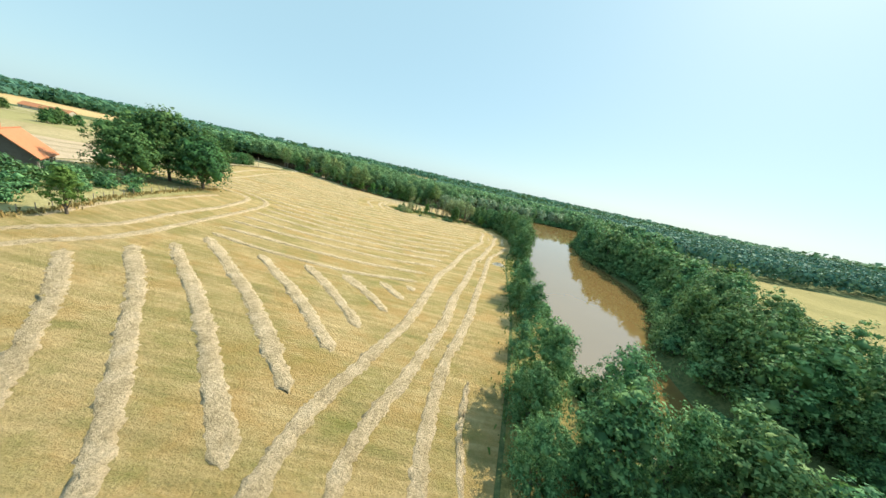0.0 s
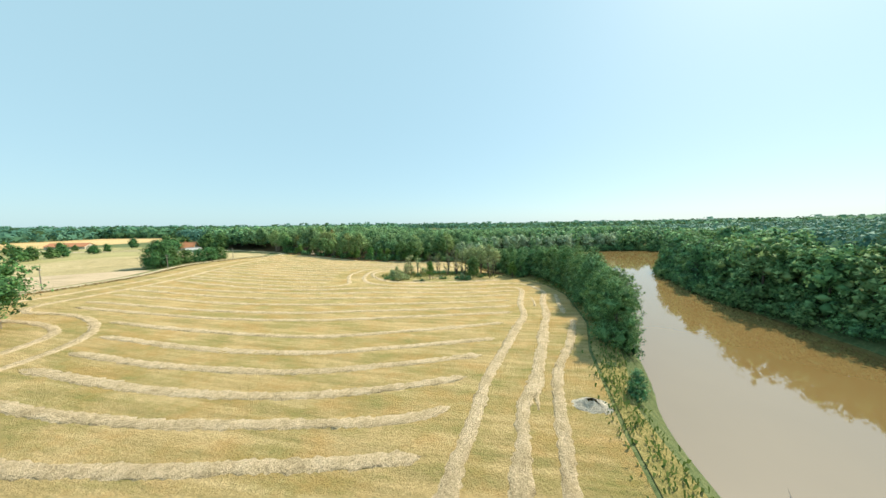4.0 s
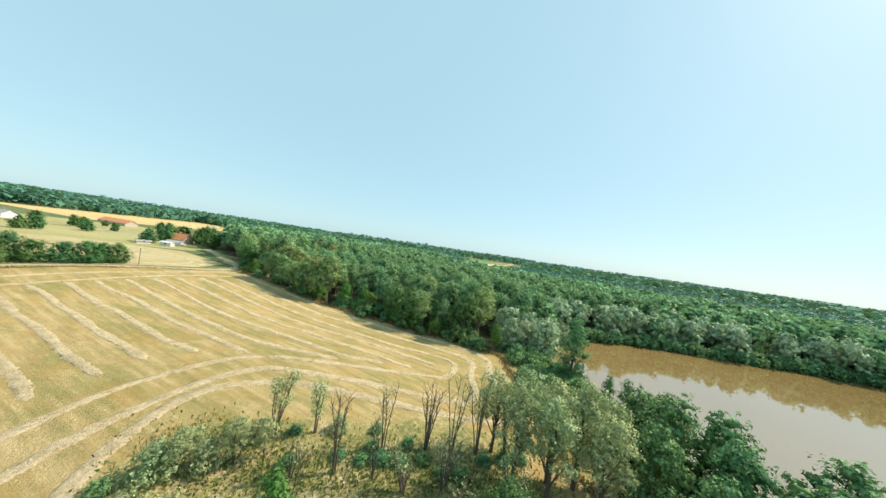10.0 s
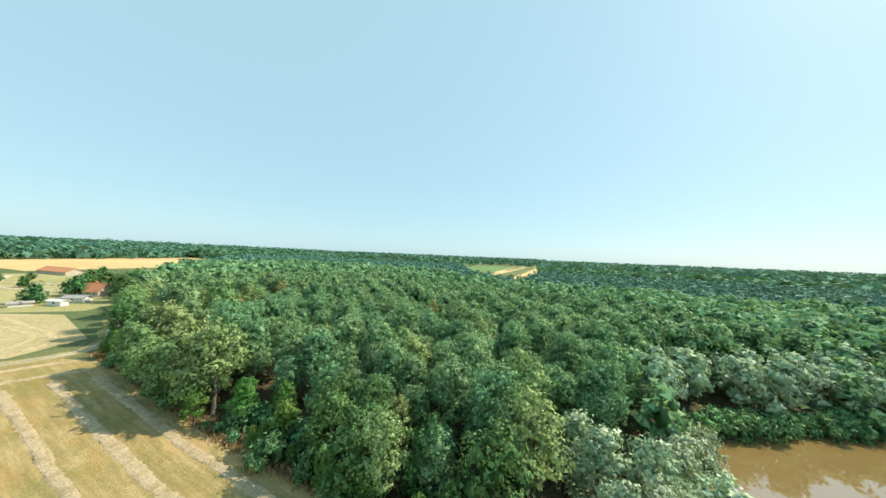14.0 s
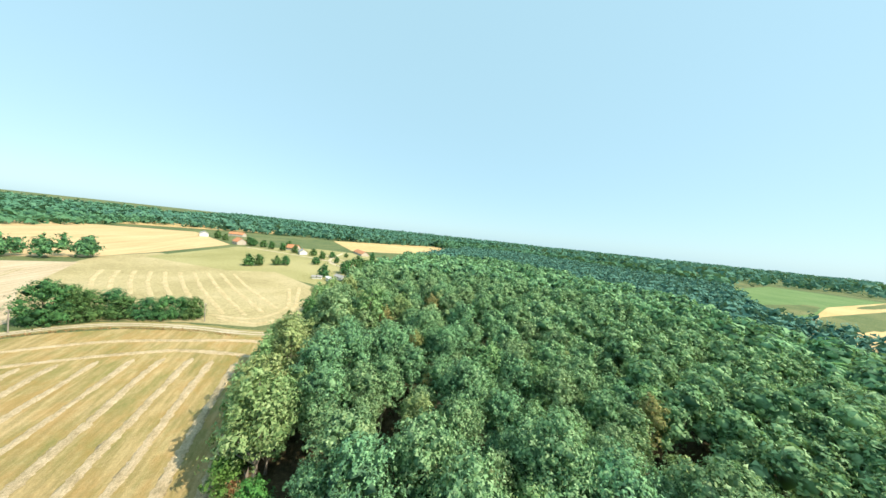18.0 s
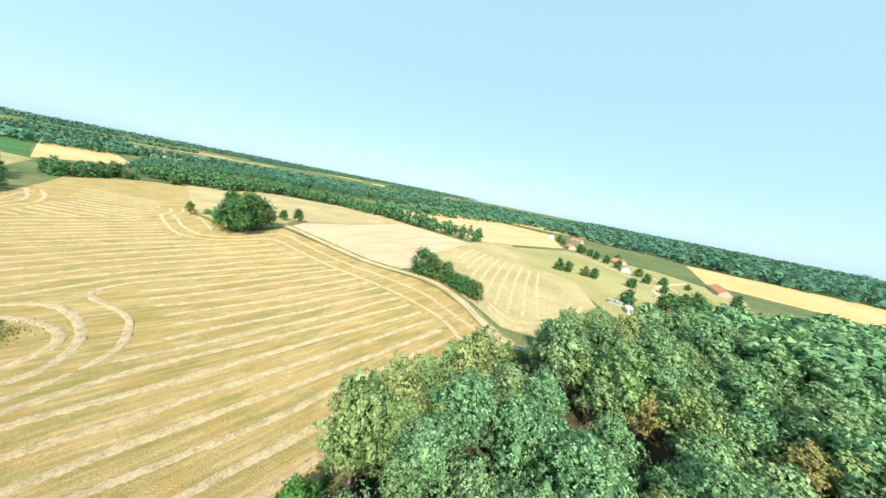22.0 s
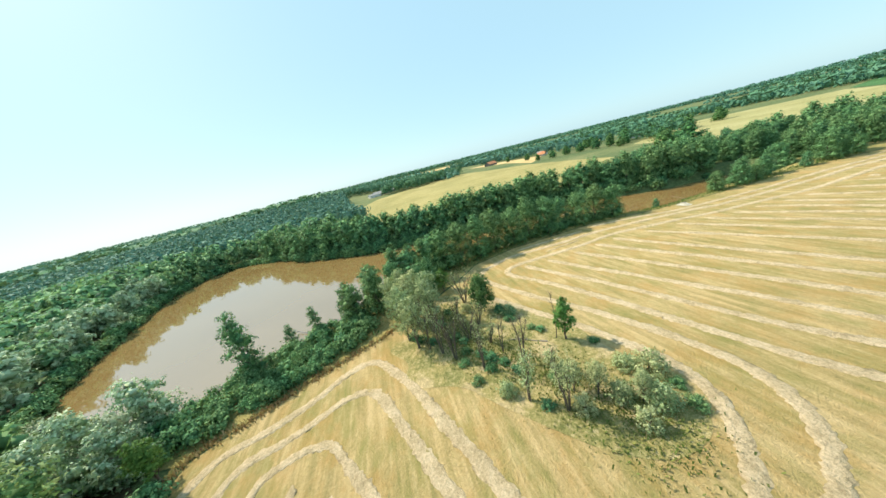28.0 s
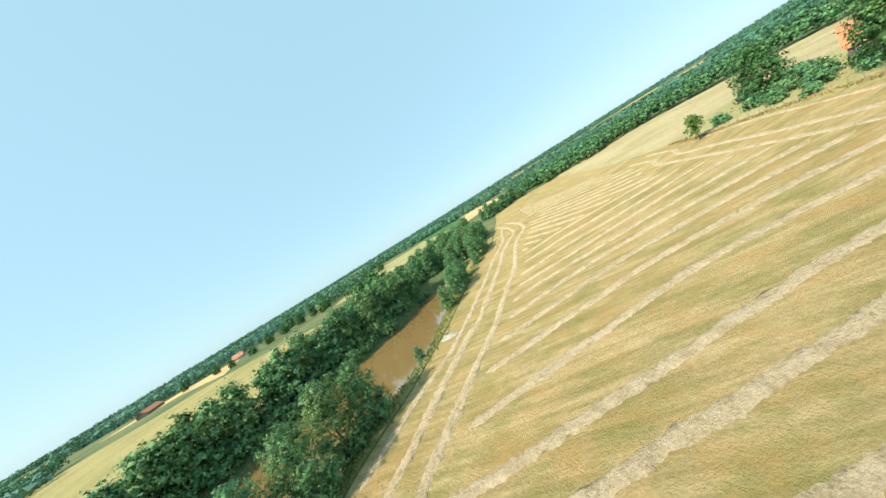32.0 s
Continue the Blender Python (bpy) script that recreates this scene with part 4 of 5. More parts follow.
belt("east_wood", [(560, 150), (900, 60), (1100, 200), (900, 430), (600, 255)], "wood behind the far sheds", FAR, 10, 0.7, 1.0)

# the row on the far bank
for x, y in curve_through([(50, 36), (53, 48), (58, 60), (67, 70), (76, 81), (84, 99), (87, 113), (87, 128), (87, 143), (89, 158), (93, 174), (98, 190), (105, 204), (113, 216), (122, 229), (132, 241), (144, 252), (157, 264), (170, 277)], 7.0)[:-1]:
    for k in range(2):
        (ALDER if y < 80 else ALDERFAR).plant(x - 1 + k * 5.5 + prng.uniform(-1.5, 1.5), y - k * 3.0 + prng.uniform(-1.5, 1.5), prng.uniform(0.95, 1.2) * (1.12 if y > 120 else 1.0), "dense dark green alder on the pond bank", "alders on the far bank", 1.0, "alder")
# the near bank
for x, y, s in [(18.5, 63, 0.66), (21, 71, 0.5), (18, 52, 0.6), (17, 57.5, 0.45), (12.5, 30.5, 0.78), (24, 32.5, 0.95), (10.5, 26.5, 0.5), (15, 22.5, 0.66), (20.5, 21.5, 0.7), (9.5, 21, 0.5), (13, 40, 0.36), (30, 108, 0.86), (33, 113, 0.95), (33.5, 120, 0.88), (36.5, 126, 0.84), (35.5, 132, 0.98), (38.5, 138, 1.08), (38, 145, 1.02), (39.5, 152, 1.08), (38, 159, 1.02), (39, 166, 1.08),
                (37, 173, 1.05), (34, 180, 1.02), (31, 186, 0.95), (34, 190, 1.0), (27, 191, 0.85), (29, 198, 0.95), (23, 197, 0.85), (21, 203, 0.85), (25, 205, 0.7), (40, 176, 0.95), (36, 184, 0.9)]:
    (ALDERNEAR if y < 170 else ALDER).plant(x, y, s * prng.uniform(0.95, 1.05) * 1.06, "round dark green alder beside the pond", "alders on the near bank", 1.0, "alder")
for x, y in scatter([(11, 20), (9, -30), (95, -25), (92, 40), (66, 44), (54, 36), (46, 24), (36, 16), (26, 24), (18, 26)], 6.5, 21):
    (ALDER if math.hypot(x - 6, y) < 62 else ALDERFAR).plant(x, y, prng.uniform(0.6, 0.95), "green alder south of the pond", "alders south of the pond", 1.0, "alder")
for x, y, s in ((50, 27, 0.7), (55, 44, 0.8), (60, 38, 0.85), (48, 20, 0.75), (40, 17, 0.7), (66, 50, 0.9), (61, 50, 0.8)):
    ALDER.plant(x, y, s, "green alder at the pond's southern tip", "alders south of the pond")
# bushes along the shores
shore = curve_through([tuple(q) for q in POND], 2.6, True)
for x, y in shore[::2]:
    north = y > 262
    east, near_side = x > 46 and 40 < y < 280, x < 46 and (30 < y < 68 or 108 < y < 205)
    if north:
        SHRUB.plant(x + prng.uniform(-1.5, 0.5), y + prng.uniform(0.5, 2.5), prng.uniform(1.0, 1.7), "green bush hanging over the pond shore", "bushes on the shore")
    elif (east or near_side) and prng.random() < 0.9:
        q = 1.2 if east else -2.0
        SHRUB.plant(x + q + prng.uniform(-1, 1), y + prng.uniform(-1.2, 1.2), prng.uniform(0.8, 1.45) if east else prng.uniform(0.55, 1.1), "low green bush on the pond shore", "bushes on the shore")

# the wood's hem
for x in np.arange(-128, -8, 2.6):
    y = np.interp(x, [-128, -90, -40, -8], [233.5, 231.8, 231.5, 232.5])
    k = SHRUB if prng.random() < 0.6 else FRESH
    thin = 0.55 if -76 < x < -47 else 1.0
    k.plant(x + prng.uniform(-1, 1), y + (1.5 if thin < 1 else 0) + prng.uniform(-2.2, 0.6), thin * (prng.uniform(0.6, 1.3) if k is SHRUB else prng.uniform(0.6, 1.15)), "leafy bush at the wood's edge", "bushes of the wood's edge")

# the overgrown bank between field and pond
for x, y in scatter([(-4, 233), (0, 223), (5, 212), (11, 199), (27, 205), (23, 214), (16, 225), (10, 236), (7, 250), (-4, 246)], 2.7, 33):
    SHRUB.plant(x, y, prng.uniform(0.55, 1.2), "low tangled bush on the overgrown bank", "bushes of the overgrown bank")
SLIM.plant(13, 227, 1.05, "slim tall tree leaning over the pond", "", 1.0, "slim_tree")
SLIM.plant(20, 220, 0.46, "slim young tree on the pond bank")
SLIM.plant(22, 214, 0.55, "slim ivy-covered tree on the pond bank")
for x, y, s in ((6.5, 242, 1.1), (1, 247, 1.05), (0, 241.5, 0.9), (-4, 239, 0.9), (-6, 246, 1.1), (-9, 252, 1.0), (5, 252, 0.9), (8, 258, 0.9), (13, 266, 0.85)):
    WILLOW.plant(x, y, s, "grey-green willow beside the pond", "willows beside the pond")

# ---------- the copse ----------


def bare_tree(x, y, height, stems, lean_, leafy, label):
    """Several thin stems from one foot, with twigs and a few leaves."""
    g = np.random.default_rng(int(abs(x * 31 + y * 17)) + 3)
    root = tagged(new("bare_tree"), label, "tree", "thin trees of the copse")
    root.location = (x, y, land_at(x, y))
    tips = []
    for k in range(stems):
        a, o = g.uniform(0, 6.28), g.uniform(0.3, 1.0) * lean_
        h_ = height * g.uniform(0.75, 1.0)
        tip = np.array([math.cos(a) * o * h_, math.sin(a) * o * h_, h_])
        mid = tip * 0.5 + np.array([g.uniform(-0.3, 0.3), g.uniform(-0.3, 0.3), h_ * 0.06])
        paths = [[(math.cos(a) * 0.15, math.sin(a) * 0.15, -0.4, 0.10), (*(mid * 0.5), 0.08), (*mid, 0.06), (*(mid * 0.4 + tip * 0.6), 0.04), (*tip, 0.012)]]
        for j in range(14):
            f = g.uniform(0.3, 0.97)
            p0 = mid * 2 * f if f < 0.5 else mid + (tip - mid) * (f - 0.5) * 2
            b_ = g.uniform(0, 6.28)
            ln = height * g.uniform(0.06, 0.16)
            e0 = p0 + np.array([math.cos(b_) * ln * 0.7, math.sin(b_) * ln * 0.7, ln])
            paths.append([(*p0, 0.035), (*((p0 + e0) / 2 + [0, 0, 0.05]), 0.02), (*e0, 0.006)])
            tips.append(e0)
        tips.append(tip)
        v, f = tubes(paths, 5)
        mesh_object("stem", v, f, M["bark"], root, True)
    if leafy or stems > 2:
        v, f, _ = leaves(g, [(*t_, 0.55, 0.55, 0.55) for t_ in tips], int((leafy * 2.4 + 1) * len(tips)), 0.15, 0.9, 6)
        mesh_object("foliage", v, f, M["pale"], root)


FRESH.plant(-14.5, 165.5, 1.0, "small bright green tree in the copse", "", 1.05, "young_tree")
OAK.plant(3.4, 173.2, 0.46, "small green oak at the edge of the copse", "", 1.3)
NEARLY, SPARSE, BRUSH = "nearly bare many-stemmed tree in the copse", "thin sparsely leaved tree in the copse", "bare brushy tree in the copse"
for x, y, h_, n_, l_, lf, lab in ((-16, 174.8, 9.5, 5, 0.17, 0, NEARLY), (-11.8, 176.5, 9.0, 2, 0.12, 1, NEARLY), (-13.4, 180.8, 9.5, 4, 0.2, 2, SPARSE), (-8.7, 184.3, 9.5, 9, 0.22, 0, NEARLY), (-26, 174.5, 8.5, 6, 0.25, 9, SPARSE),
                                  (-22.5, 178, 7.0, 4, 0.22, 8, SPARSE), (-13.6, 166.6, 10.5, 1, 0.05, 0, "dead bare trunk in the copse"), (-5.5, 186, 11, 5, 0.25, 3, SPARSE), (-2.3, 188, 12, 5, 0.24, 4, SPARSE), (1.5, 189.5, 11.5, 4, 0.26, 6, SPARSE),
                                  (-4.5, 180, 6.5, 8, 0.45, 1, BRUSH), (-1, 176.5, 5.5, 7, 0.5, 1, BRUSH), (-8, 177, 5.0, 7, 0.5, 1, BRUSH), (3.5, 180, 7.0, 7, 0.4, 2, BRUSH), (10.6, 175.6, 9.0, 9, 0.5, 2, NEARLY), (-19.5, 172, 4.5, 3, 0.15, 1, NEARLY)):
    bare_tree(x, y, h_, n_, l_, lf, lab)
for x, y, s in ((7.2, 189, 1.12), (10.5, 190, 1.08), (3.5, 191.5, 1.05), (-0.5, 190, 0.95), (13, 187, 1.0), (14.5, 193, 0.95), (7, 184.5, 1.0), (3, 185.5, 0.95), (-29, 166.3, 0.4), (-25.8, 169.8, 0.44), (-24, 172, 0.4)):
    PALE.plant(x, y, s, "pale green thin-crowned tree in the copse", "pale trees of the copse")
for x, y, s in ((-26, 161.5, 1.25), (-24, 163.5, 0.9), (-30, 165, 1.2), (-27.5, 168, 1.0), (-31.5, 168.5, 0.9), (-27, 173, 0.9), (-20, 180, 0.8), (-1, 169.5, 0.9), (6, 177, 0.8)):
    SHRUBP.plant(x, y, s, "pale grey-green bush in the copse", "pale bushes of the copse")
for x, y, s in ((-32, 162, 0.55), (-29, 161, 0.5), (-1.2, 169.6, 0.75), (1.2, 170.5, 0.7), (-3.5, 170.5, 0.55), (-10, 167.6, 0.45), (-8.5, 168.6, 0.4), (7, 176.5, 0.5), (-3, 182.5, 0.6), (-5, 181.5, 0.5), (-14.5, 180, 0.5), (-11, 183.5, 0.5), (8.5, 181, 0.5), (4, 184, 0.6), (-17, 176.5, 0.45), (-21, 172.5, 0.5), (-20, 170.5, 0.4), (-12.5, 179, 0.6), (-10.5, 180, 0.55), (-14.5, 177.5, 0.45), (-8, 182, 0.5), (1.5, 189, 0.6), (3.5, 190.5, 0.55), (-1, 187, 0.5), (-17.5, 162.5, 0.4), (-24.5, 176.5, 0.45), (-16, 183, 0.5), (0.5, 168.5, 0.5)):
    SHRUBFINE.plant(x, y, s, "low dark green bush in the copse", "dark bushes of the copse", 0.8, "shrub")
FRESH.plant(21, 178.3, 0.95, "small pale green tree beside the pond bank", "", 1.0, "young_tree")
for x, y, s in ((19, 190, 0.75), (22, 184, 0.7), (25, 181, 0.7)):
    ALDER.plant(x, y, s, "young alder between copse and pond", "alders on the near bank", 1.1)


def log(x, y, turn, length, r, label, z=0.15, tilt=0.0):
    g = np.random.default_rng(int(length * 10))
    c0, s0 = math.cos(turn), math.sin(turn)
    paths = [[(c0 * length * f, s0 * length * f, z + tilt * f * length + g.uniform(-0.05, 0.05), r * (1.1 - f * 0.85)) for f in np.linspace(0, 1, 6)]]
    for k in range(6):
        f = g.uniform(0.35, 0.95)
        a = turn + g.choice([-1, 1]) * g.uniform(0.4, 0.9)
        ln = length * g.uniform(0.12, 0.3)
        p0 = np.array([c0 * length * f, s0 * length * f, z + tilt * f * length])
        paths.append([(*p0, r * 0.45), (*(p0 + [math.cos(a) * ln * 0.5, math.sin(a) * ln * 0.5, 0.25 * ln]), r * 0.25), (*(p0 + [math.cos(a) * ln, math.sin(a) * ln, 0.35 * ln]), 0.01)])
    v, f = tubes(paths, 6)
    ob = mesh_object("fallen_branch", v, f, M["greybark"], None, True)
    ob.location = (x, y, max(land_at(x, y), WATER))
    return tagged(ob, label, "branch")


log(-13.5, 168.5, 0.9, 6.0, 0.16, "fallen grey trunk lying in the copse")
log(-10, 172, 2.6, 4.0, 0.1, "fallen grey branch lying in the copse")
log(25, 216, 0.9, 8.0, 0.15, "dead branch reaching into the pond", 0.1, 0.05)
log(25, 78, 0.4, 5.0, 0.09, "dead branch over the pond's shore", 0.2, 0.3)
WILLOW.plant(31.5, 29, 0.5, "grey-green willow at the pond's tip", "willows beside the pond")
ALDER.plant(25.5, 93, 0.3, "thin shrubby alder at the water's edge", "alders on the near bank")

# ---------- trees by the house, along the track and further off ----------
for x, y, s in ((-86, 73, 0.92), (-79.5, 87.5, 0.98), (-83.5, 92, 1.06), (-88.5, 86, 1.18), (-94.5, 82, 1.05)):
    OAK.plant(x, y, s, "broad old oak with dark green crown", "old oaks by the house")
OAK.plant(-86, 45, 0.86, "rounded green tree in the garden")
FRESH.plant(-66, 47.5, 1.2, "small lone tree at the garden fence", "", 1.0, "young_tree")
for x, y, s in ((-111.5, 60, 0.42), (-120, 62, 0.52)):
    OAK.plant(x, y, s, "small garden tree behind the house", "garden trees")
for x, y, s in ((-74, 45, 1.0), (-79, 50, 1.1), (-78, 57, 1.0), (-80, 64, 1.1), (-82, 71, 0.9), (-86, 46, 1.3), (-76, 66, 0.7), (-92, 42, 1.2), (-90, 34, 1.3), (-83, 54, 1.2), (-85, 60, 1.3), (-87, 65, 1.0), (-82, 60, 0.8), (-88, 53, 1.5)):
    SHRUB.plant(x, y, s, "rounded green garden bush", "garden bushes")
for x, y, s, q in ((-147, 166, 0.8, 1.02), (-152.5, 168, 0.66, 1.0), (-150, 173, 0.64, 0.95), (-154, 177, 0.6, 0.9), (-151, 181, 0.54, 0.85), (-150.5, 187, 0.54, 0.85), (-149.5, 192, 0.54, 0.9), (-151, 196, 0.52, 0.9), (-150, 199.5, 0.5, 0.95)):
    HEDGEOAK.plant(x, y, s, "bushy green tree of the trackside hedge", "trees of the trackside hedge", q, "oak")
for x, y, s in ((99, 95, 0.8), (100, -34, 0.95), (112, -28, 0.8), (-60, -150, 0.6)):
    OAKFAR.plant(x, y, s * 1.15, "lone round tree in the pasture", "lone pasture trees")
for x, y, s in ((-276, 186, 0.5), (-279, 192, 0.45), (-285, 203, 0.42), (-287, 209, 0.42), (-238, 240, 0.5), (-256, 256, 0.6), (-262, 268, 0.66), (-240, 270, 0.7), (-246, 276, 0.75), (-226, 270, 0.7), (-216, 262, 0.7), (-270, 262, 0.6), (-281, 268, 0.62), (-300, 232, 0.4), (-317, 250, 0.35), (-340, 236, 0.45), (-372, 226, 0.45),
                (-360, 246, 0.4), (-390, 205, 0.5), (-404, 190, 0.5), (-416, 176, 0.5), (-430, 165, 0.5), (-440, 150, 0.55), (-452, 150, 0.5), (-470, 140, 0.5), (-374, 262, 0.3), (-520, 90, 0.6), (-500, 105, 0.5), (-460, 190, 0.5), (-350, 290, 0.5)):
    OAKFAR.plant(x, y, s * 1.15, "green garden tree of the hamlet", "trees of the hamlet")
for x, y, s in ((404, -98, 0.6), (500, -112, 0.6), (340, -76, 0.5), (325, -92, 0.6), (313, -108, 0.7), (296, -118, 0.7), (280, -130, 0.8), (262, -136, 0.8), (244, -140, 0.8), (230, -118, 0.6), (270, -170, 0.9), (250, -190, 0.9), (228, -170, 0.8), (210, -200, 0.9), (240, -230, 0.9), (215, -260, 0.9), (330, -160, 0.8), (350, -190, 0.8), (126, -66, 0.5), (135, -75, 0.5), (118, -58, 0.6), (150, -95, 0.5), (170, -110, 0.6), (190, -130, 0.7)):
    OAKFAR.plant(x, y, s * 1.15, "green tree of the far hedgerow", "trees of the far hedgerow")
for x, y in scatter([(14, -32), (95, -45), (60, -75), (-5, -110), (-35, -148), (-15, -160), (12, -120), (22, -60)], 8.5, 44):
    ALDERFAR.plant(x, y, prng.uniform(0.7, 1.1), "green tree in the belt south of the pond", "trees south of the pond")


# ---------- buildings ----------
def box(bm, x0, y0, z0, x1, y1, z1):
    v = [bm.verts.new(p) for p in ((x0, y0, z0), (x1, y0, z0), (x1, y1, z0), (x0, y1, z0), (x0, y0, z1), (x1, y0, z1), (x1, y1, z1), (x0, y1, z1))]
    for f in ((3, 2, 1, 0), (4, 5, 6, 7), (0, 1, 5, 4), (1, 2, 6, 5), (2, 3, 7, 6), (3, 0, 4, 7)):
        bm.faces.new([v[k] for k in f])


def house(name, x, y, turn, length, width, eave, ridge, wall, roof, label, category, windows=3, chimney=True, door=True, base=0.0):
    """A gabled house: length along its own x."""
    root = tagged(new(name), label, category)
    root.location, root.rotation_euler = (x, y, land_at(x, y) + base), (0, 0, radians(turn))
    L, W = length / 2, width / 2
    bm = bmesh.new()
    lo = -1.0 - base
    pts = [(-L, -W, lo), (L, -W, lo), (L, W, lo), (-L, W, lo), (-L, -W, eave), (L, -W, eave), (L, W, eave), (-L, W, eave), (-L, 0, ridge - 0.12), (L, 0, ridge - 0.12)]
    v = [bm.verts.new(p) for p in pts]
    for f in ((0, 1, 5, 4), (2, 3, 7, 6), (1, 2, 6, 9, 5), (3, 0, 4, 8, 7), (3, 2, 1, 0), (4, 5, 9, 8), (6, 7, 8, 9)):
        bm.faces.new([v[k] for k in f])
    part("wall", bm, wall, root)
    over, slope = 0.55, (ridge - eave) / W
    for sgn_ in (-1, 1):
        bm = bmesh.new()
        a = [(-L - over, 0, ridge), (L + over, 0, ridge), (L + over, sgn_ * (W + over), eave - slope * over), (-L - over, sgn_ * (W + over), eave - slope * over)]
        lo_, hi_ = [bm.verts.new(p) for p in a], [bm.verts.new((p[0], p[1], p[2] + 0.22)) for p in a]
        for f in (lo_[::-1], hi_, *[(lo_[k], lo_[(k + 1) % 4], hi_[(k + 1) % 4], hi_[k]) for k in range(4)]):
            bm.faces.new(f)
        bmesh.ops.recalc_face_normals(bm, faces=bm.faces[:])
        part("roof", bm, roof, root, "sloping roof side")
    bm = bmesh.new()
    box(bm, -L - over, -0.16, ridge + 0.12, L + over, 0.16, ridge + 0.3)
    part("ridge_cap", bm, roof, root)
    if chimney:
        bm = bmesh.new()
        box(bm, -L * 0.4, 0.3, ridge - 1.2, -L * 0.4 + 0.7, 1.0, ridge + 0.9)
        box(bm, -L * 0.4 - 0.08, 0.22, ridge + 0.9, -L * 0.4 + 0.78, 1.08, ridge + 1.05)
        part("chimney", bm, M["tile"], root, "brick chimney")
    for sgn_ in (-1, 1):
        for k in range(windows):
            wx = -L + length * (k + 0.5) / windows
            d_ = door and sgn_ == 1 and k == windows // 2
            w_, z0, z1 = (1.0, 0.0, 2.1) if d_ else (0.9, 1.0, 2.2)
            bm = bmesh.new()
            yy = sgn_ * W
            box(bm, wx - w_ / 2 - 0.1, min(yy, yy + sgn_ * 0.07), z0 - 0.1, wx + w_ / 2 + 0.1, max(yy, yy + sgn_ * 0.07), z1 + 0.1)
            fr = part("door" if d_ else "window", bm, M["timber"] if d_ else M["white"], root, "wooden door" if d_ else "white-framed window")
            bm = bmesh.new()
            yy = sgn_ * (W + 0.07)
            box(bm, wx - w_ / 2, min(yy, yy + sgn_ * 0.02), z0, wx + w_ / 2, max(yy, yy + sgn_ * 0.02), z1)
            part("panel" if d_ else "pane", bm, M["darkwall"] if d_ else M["glass"], fr)
    return root


house("farmhouse", -97.0, 61.5, 135, 12.0, 8.4, 3.4, 7.8, M["darkwall"], M["tile"], "old farmhouse with orange clay-tile roof", "house", 4)
house("garden_shed", -105, 55, 45, 5, 3.5, 2.2, 3.4, M["plaster"], M["tile"], "small plastered shed behind the farmhouse", "shed", 1, False)
house("cottage", -250, 262, 20, 12, 7.5, 3.0, 7.0, M["plaster"], M["tile"], "cottage with bright orange tile roof", "house", 3)
for x, y, t_, l_, w_, e_, r_, wl, rf, lab in ((-224, 244, 20, 7, 2.6, 2.3, 2.7, "white", "white", "white caravan on the meadow"), (-231, 251, 30, 9, 4, 2.2, 3.2, "white", "slate", "white low shed by the cottage"), (-232, 236, 80, 6, 3, 1.6, 2.0, "white", "slate", "low white poly tunnel on the meadow")):
    house("low_shed", x, y, t_, l_, w_, e_, r_, M[wl], M[rf], lab, "shed", 1, False, False)
for x, y, t_, l_, w_, e_, r_, wl, rf, lab in ((-420, 284, 10, 40, 10, 3, 6, "plaster", "tile", "long plastered farm barn with tile roof"), (-455, 133, 30, 20, 10, 4, 8, "plaster", "tile", "hamlet house with tile roof"), (-423, 199, 60, 14, 9, 3.5, 7, "plaster", "tile", "hamlet house with tile roof"),
                                              (-380, 214, 15, 12, 8, 3.2, 6, "white", "slate", "white house with grey roof"), (-560, 60, 20, 30, 10, 4, 7, "white", "slate", "white farm building far off"), (-610, 90, 70, 24, 10, 4, 7, "plaster", "tile", "far farmhouse with tile roof"),
                                              (500, 165, 110, 46, 14, 4.5, 7.5, "plaster", "slate", "long grey farm shed behind the pasture"), (478, 185, 110, 22, 10, 4, 6.5, "white", "slate", "white farm shed behind the pasture"), (545, -92, 120, 30, 14, 4, 9, "darkwall", "tile", "dark barn with brown roof"),
                                              (296, -208, 60, 26, 11, 4, 7.5, "white", "tile", "white farm with orange roof"), (284, -238, 60, 20, 9, 3.5, 6, "white", "slate", "white shed beside the farm"), (420, -140, 40, 14, 9, 4, 7, "plaster", "tile", "village house with tile roof"), (450, -165, 20, 14, 9, 4, 7, "white", "tile", "village house with tile roof"),
                                              (480, -180, 60, 14, 9, 4, 7, "plaster", "slate", "village house with grey roof"), (640, -210, 60, 26, 10, 4, 8, "white", "tile", "pale village house far off"), (700, -260, 60, 26, 10, 4, 8, "plaster", "tile", "pale village house far off")):
    house("house" if l_ < 22 else "barn", x, y, t_, l_, w_, e_, r_, M[wl], M[rf], lab, "house" if l_ < 22 else "barn", 3 if l_ < 30 else 6, l_ < 22, True)


# ---------- track, poles, fence ----------
def ribbon(name, points, half, lift, material, label, shift=0.0):
    p = curve_through(points, 1.5)
    d = np.gradient(p, axis=0)
    d /= np.linalg.norm(d, axis=1)[:, None]
    sd = np.c_[-d[:, 1], d[:, 0]]
    w = half * (1 + 0.2 * wander(len(p), 3))
    a, e = p + sd * (shift - w)[:, None], p + sd * (shift + w)[:, None]
    xy = np.stack([a, e], 1).reshape(-1, 2)
    z = land(xy[:, 0], xy[:, 1]) + lift
    i_ = np.arange(len(p) - 1) * 2
    ob = mesh_object(name, np.c_[xy, z], np.c_[i_, i_ + 1, i_ + 3, i_ + 2], material, None, True)
    return tagged(ob, label, "track", kind="structure")


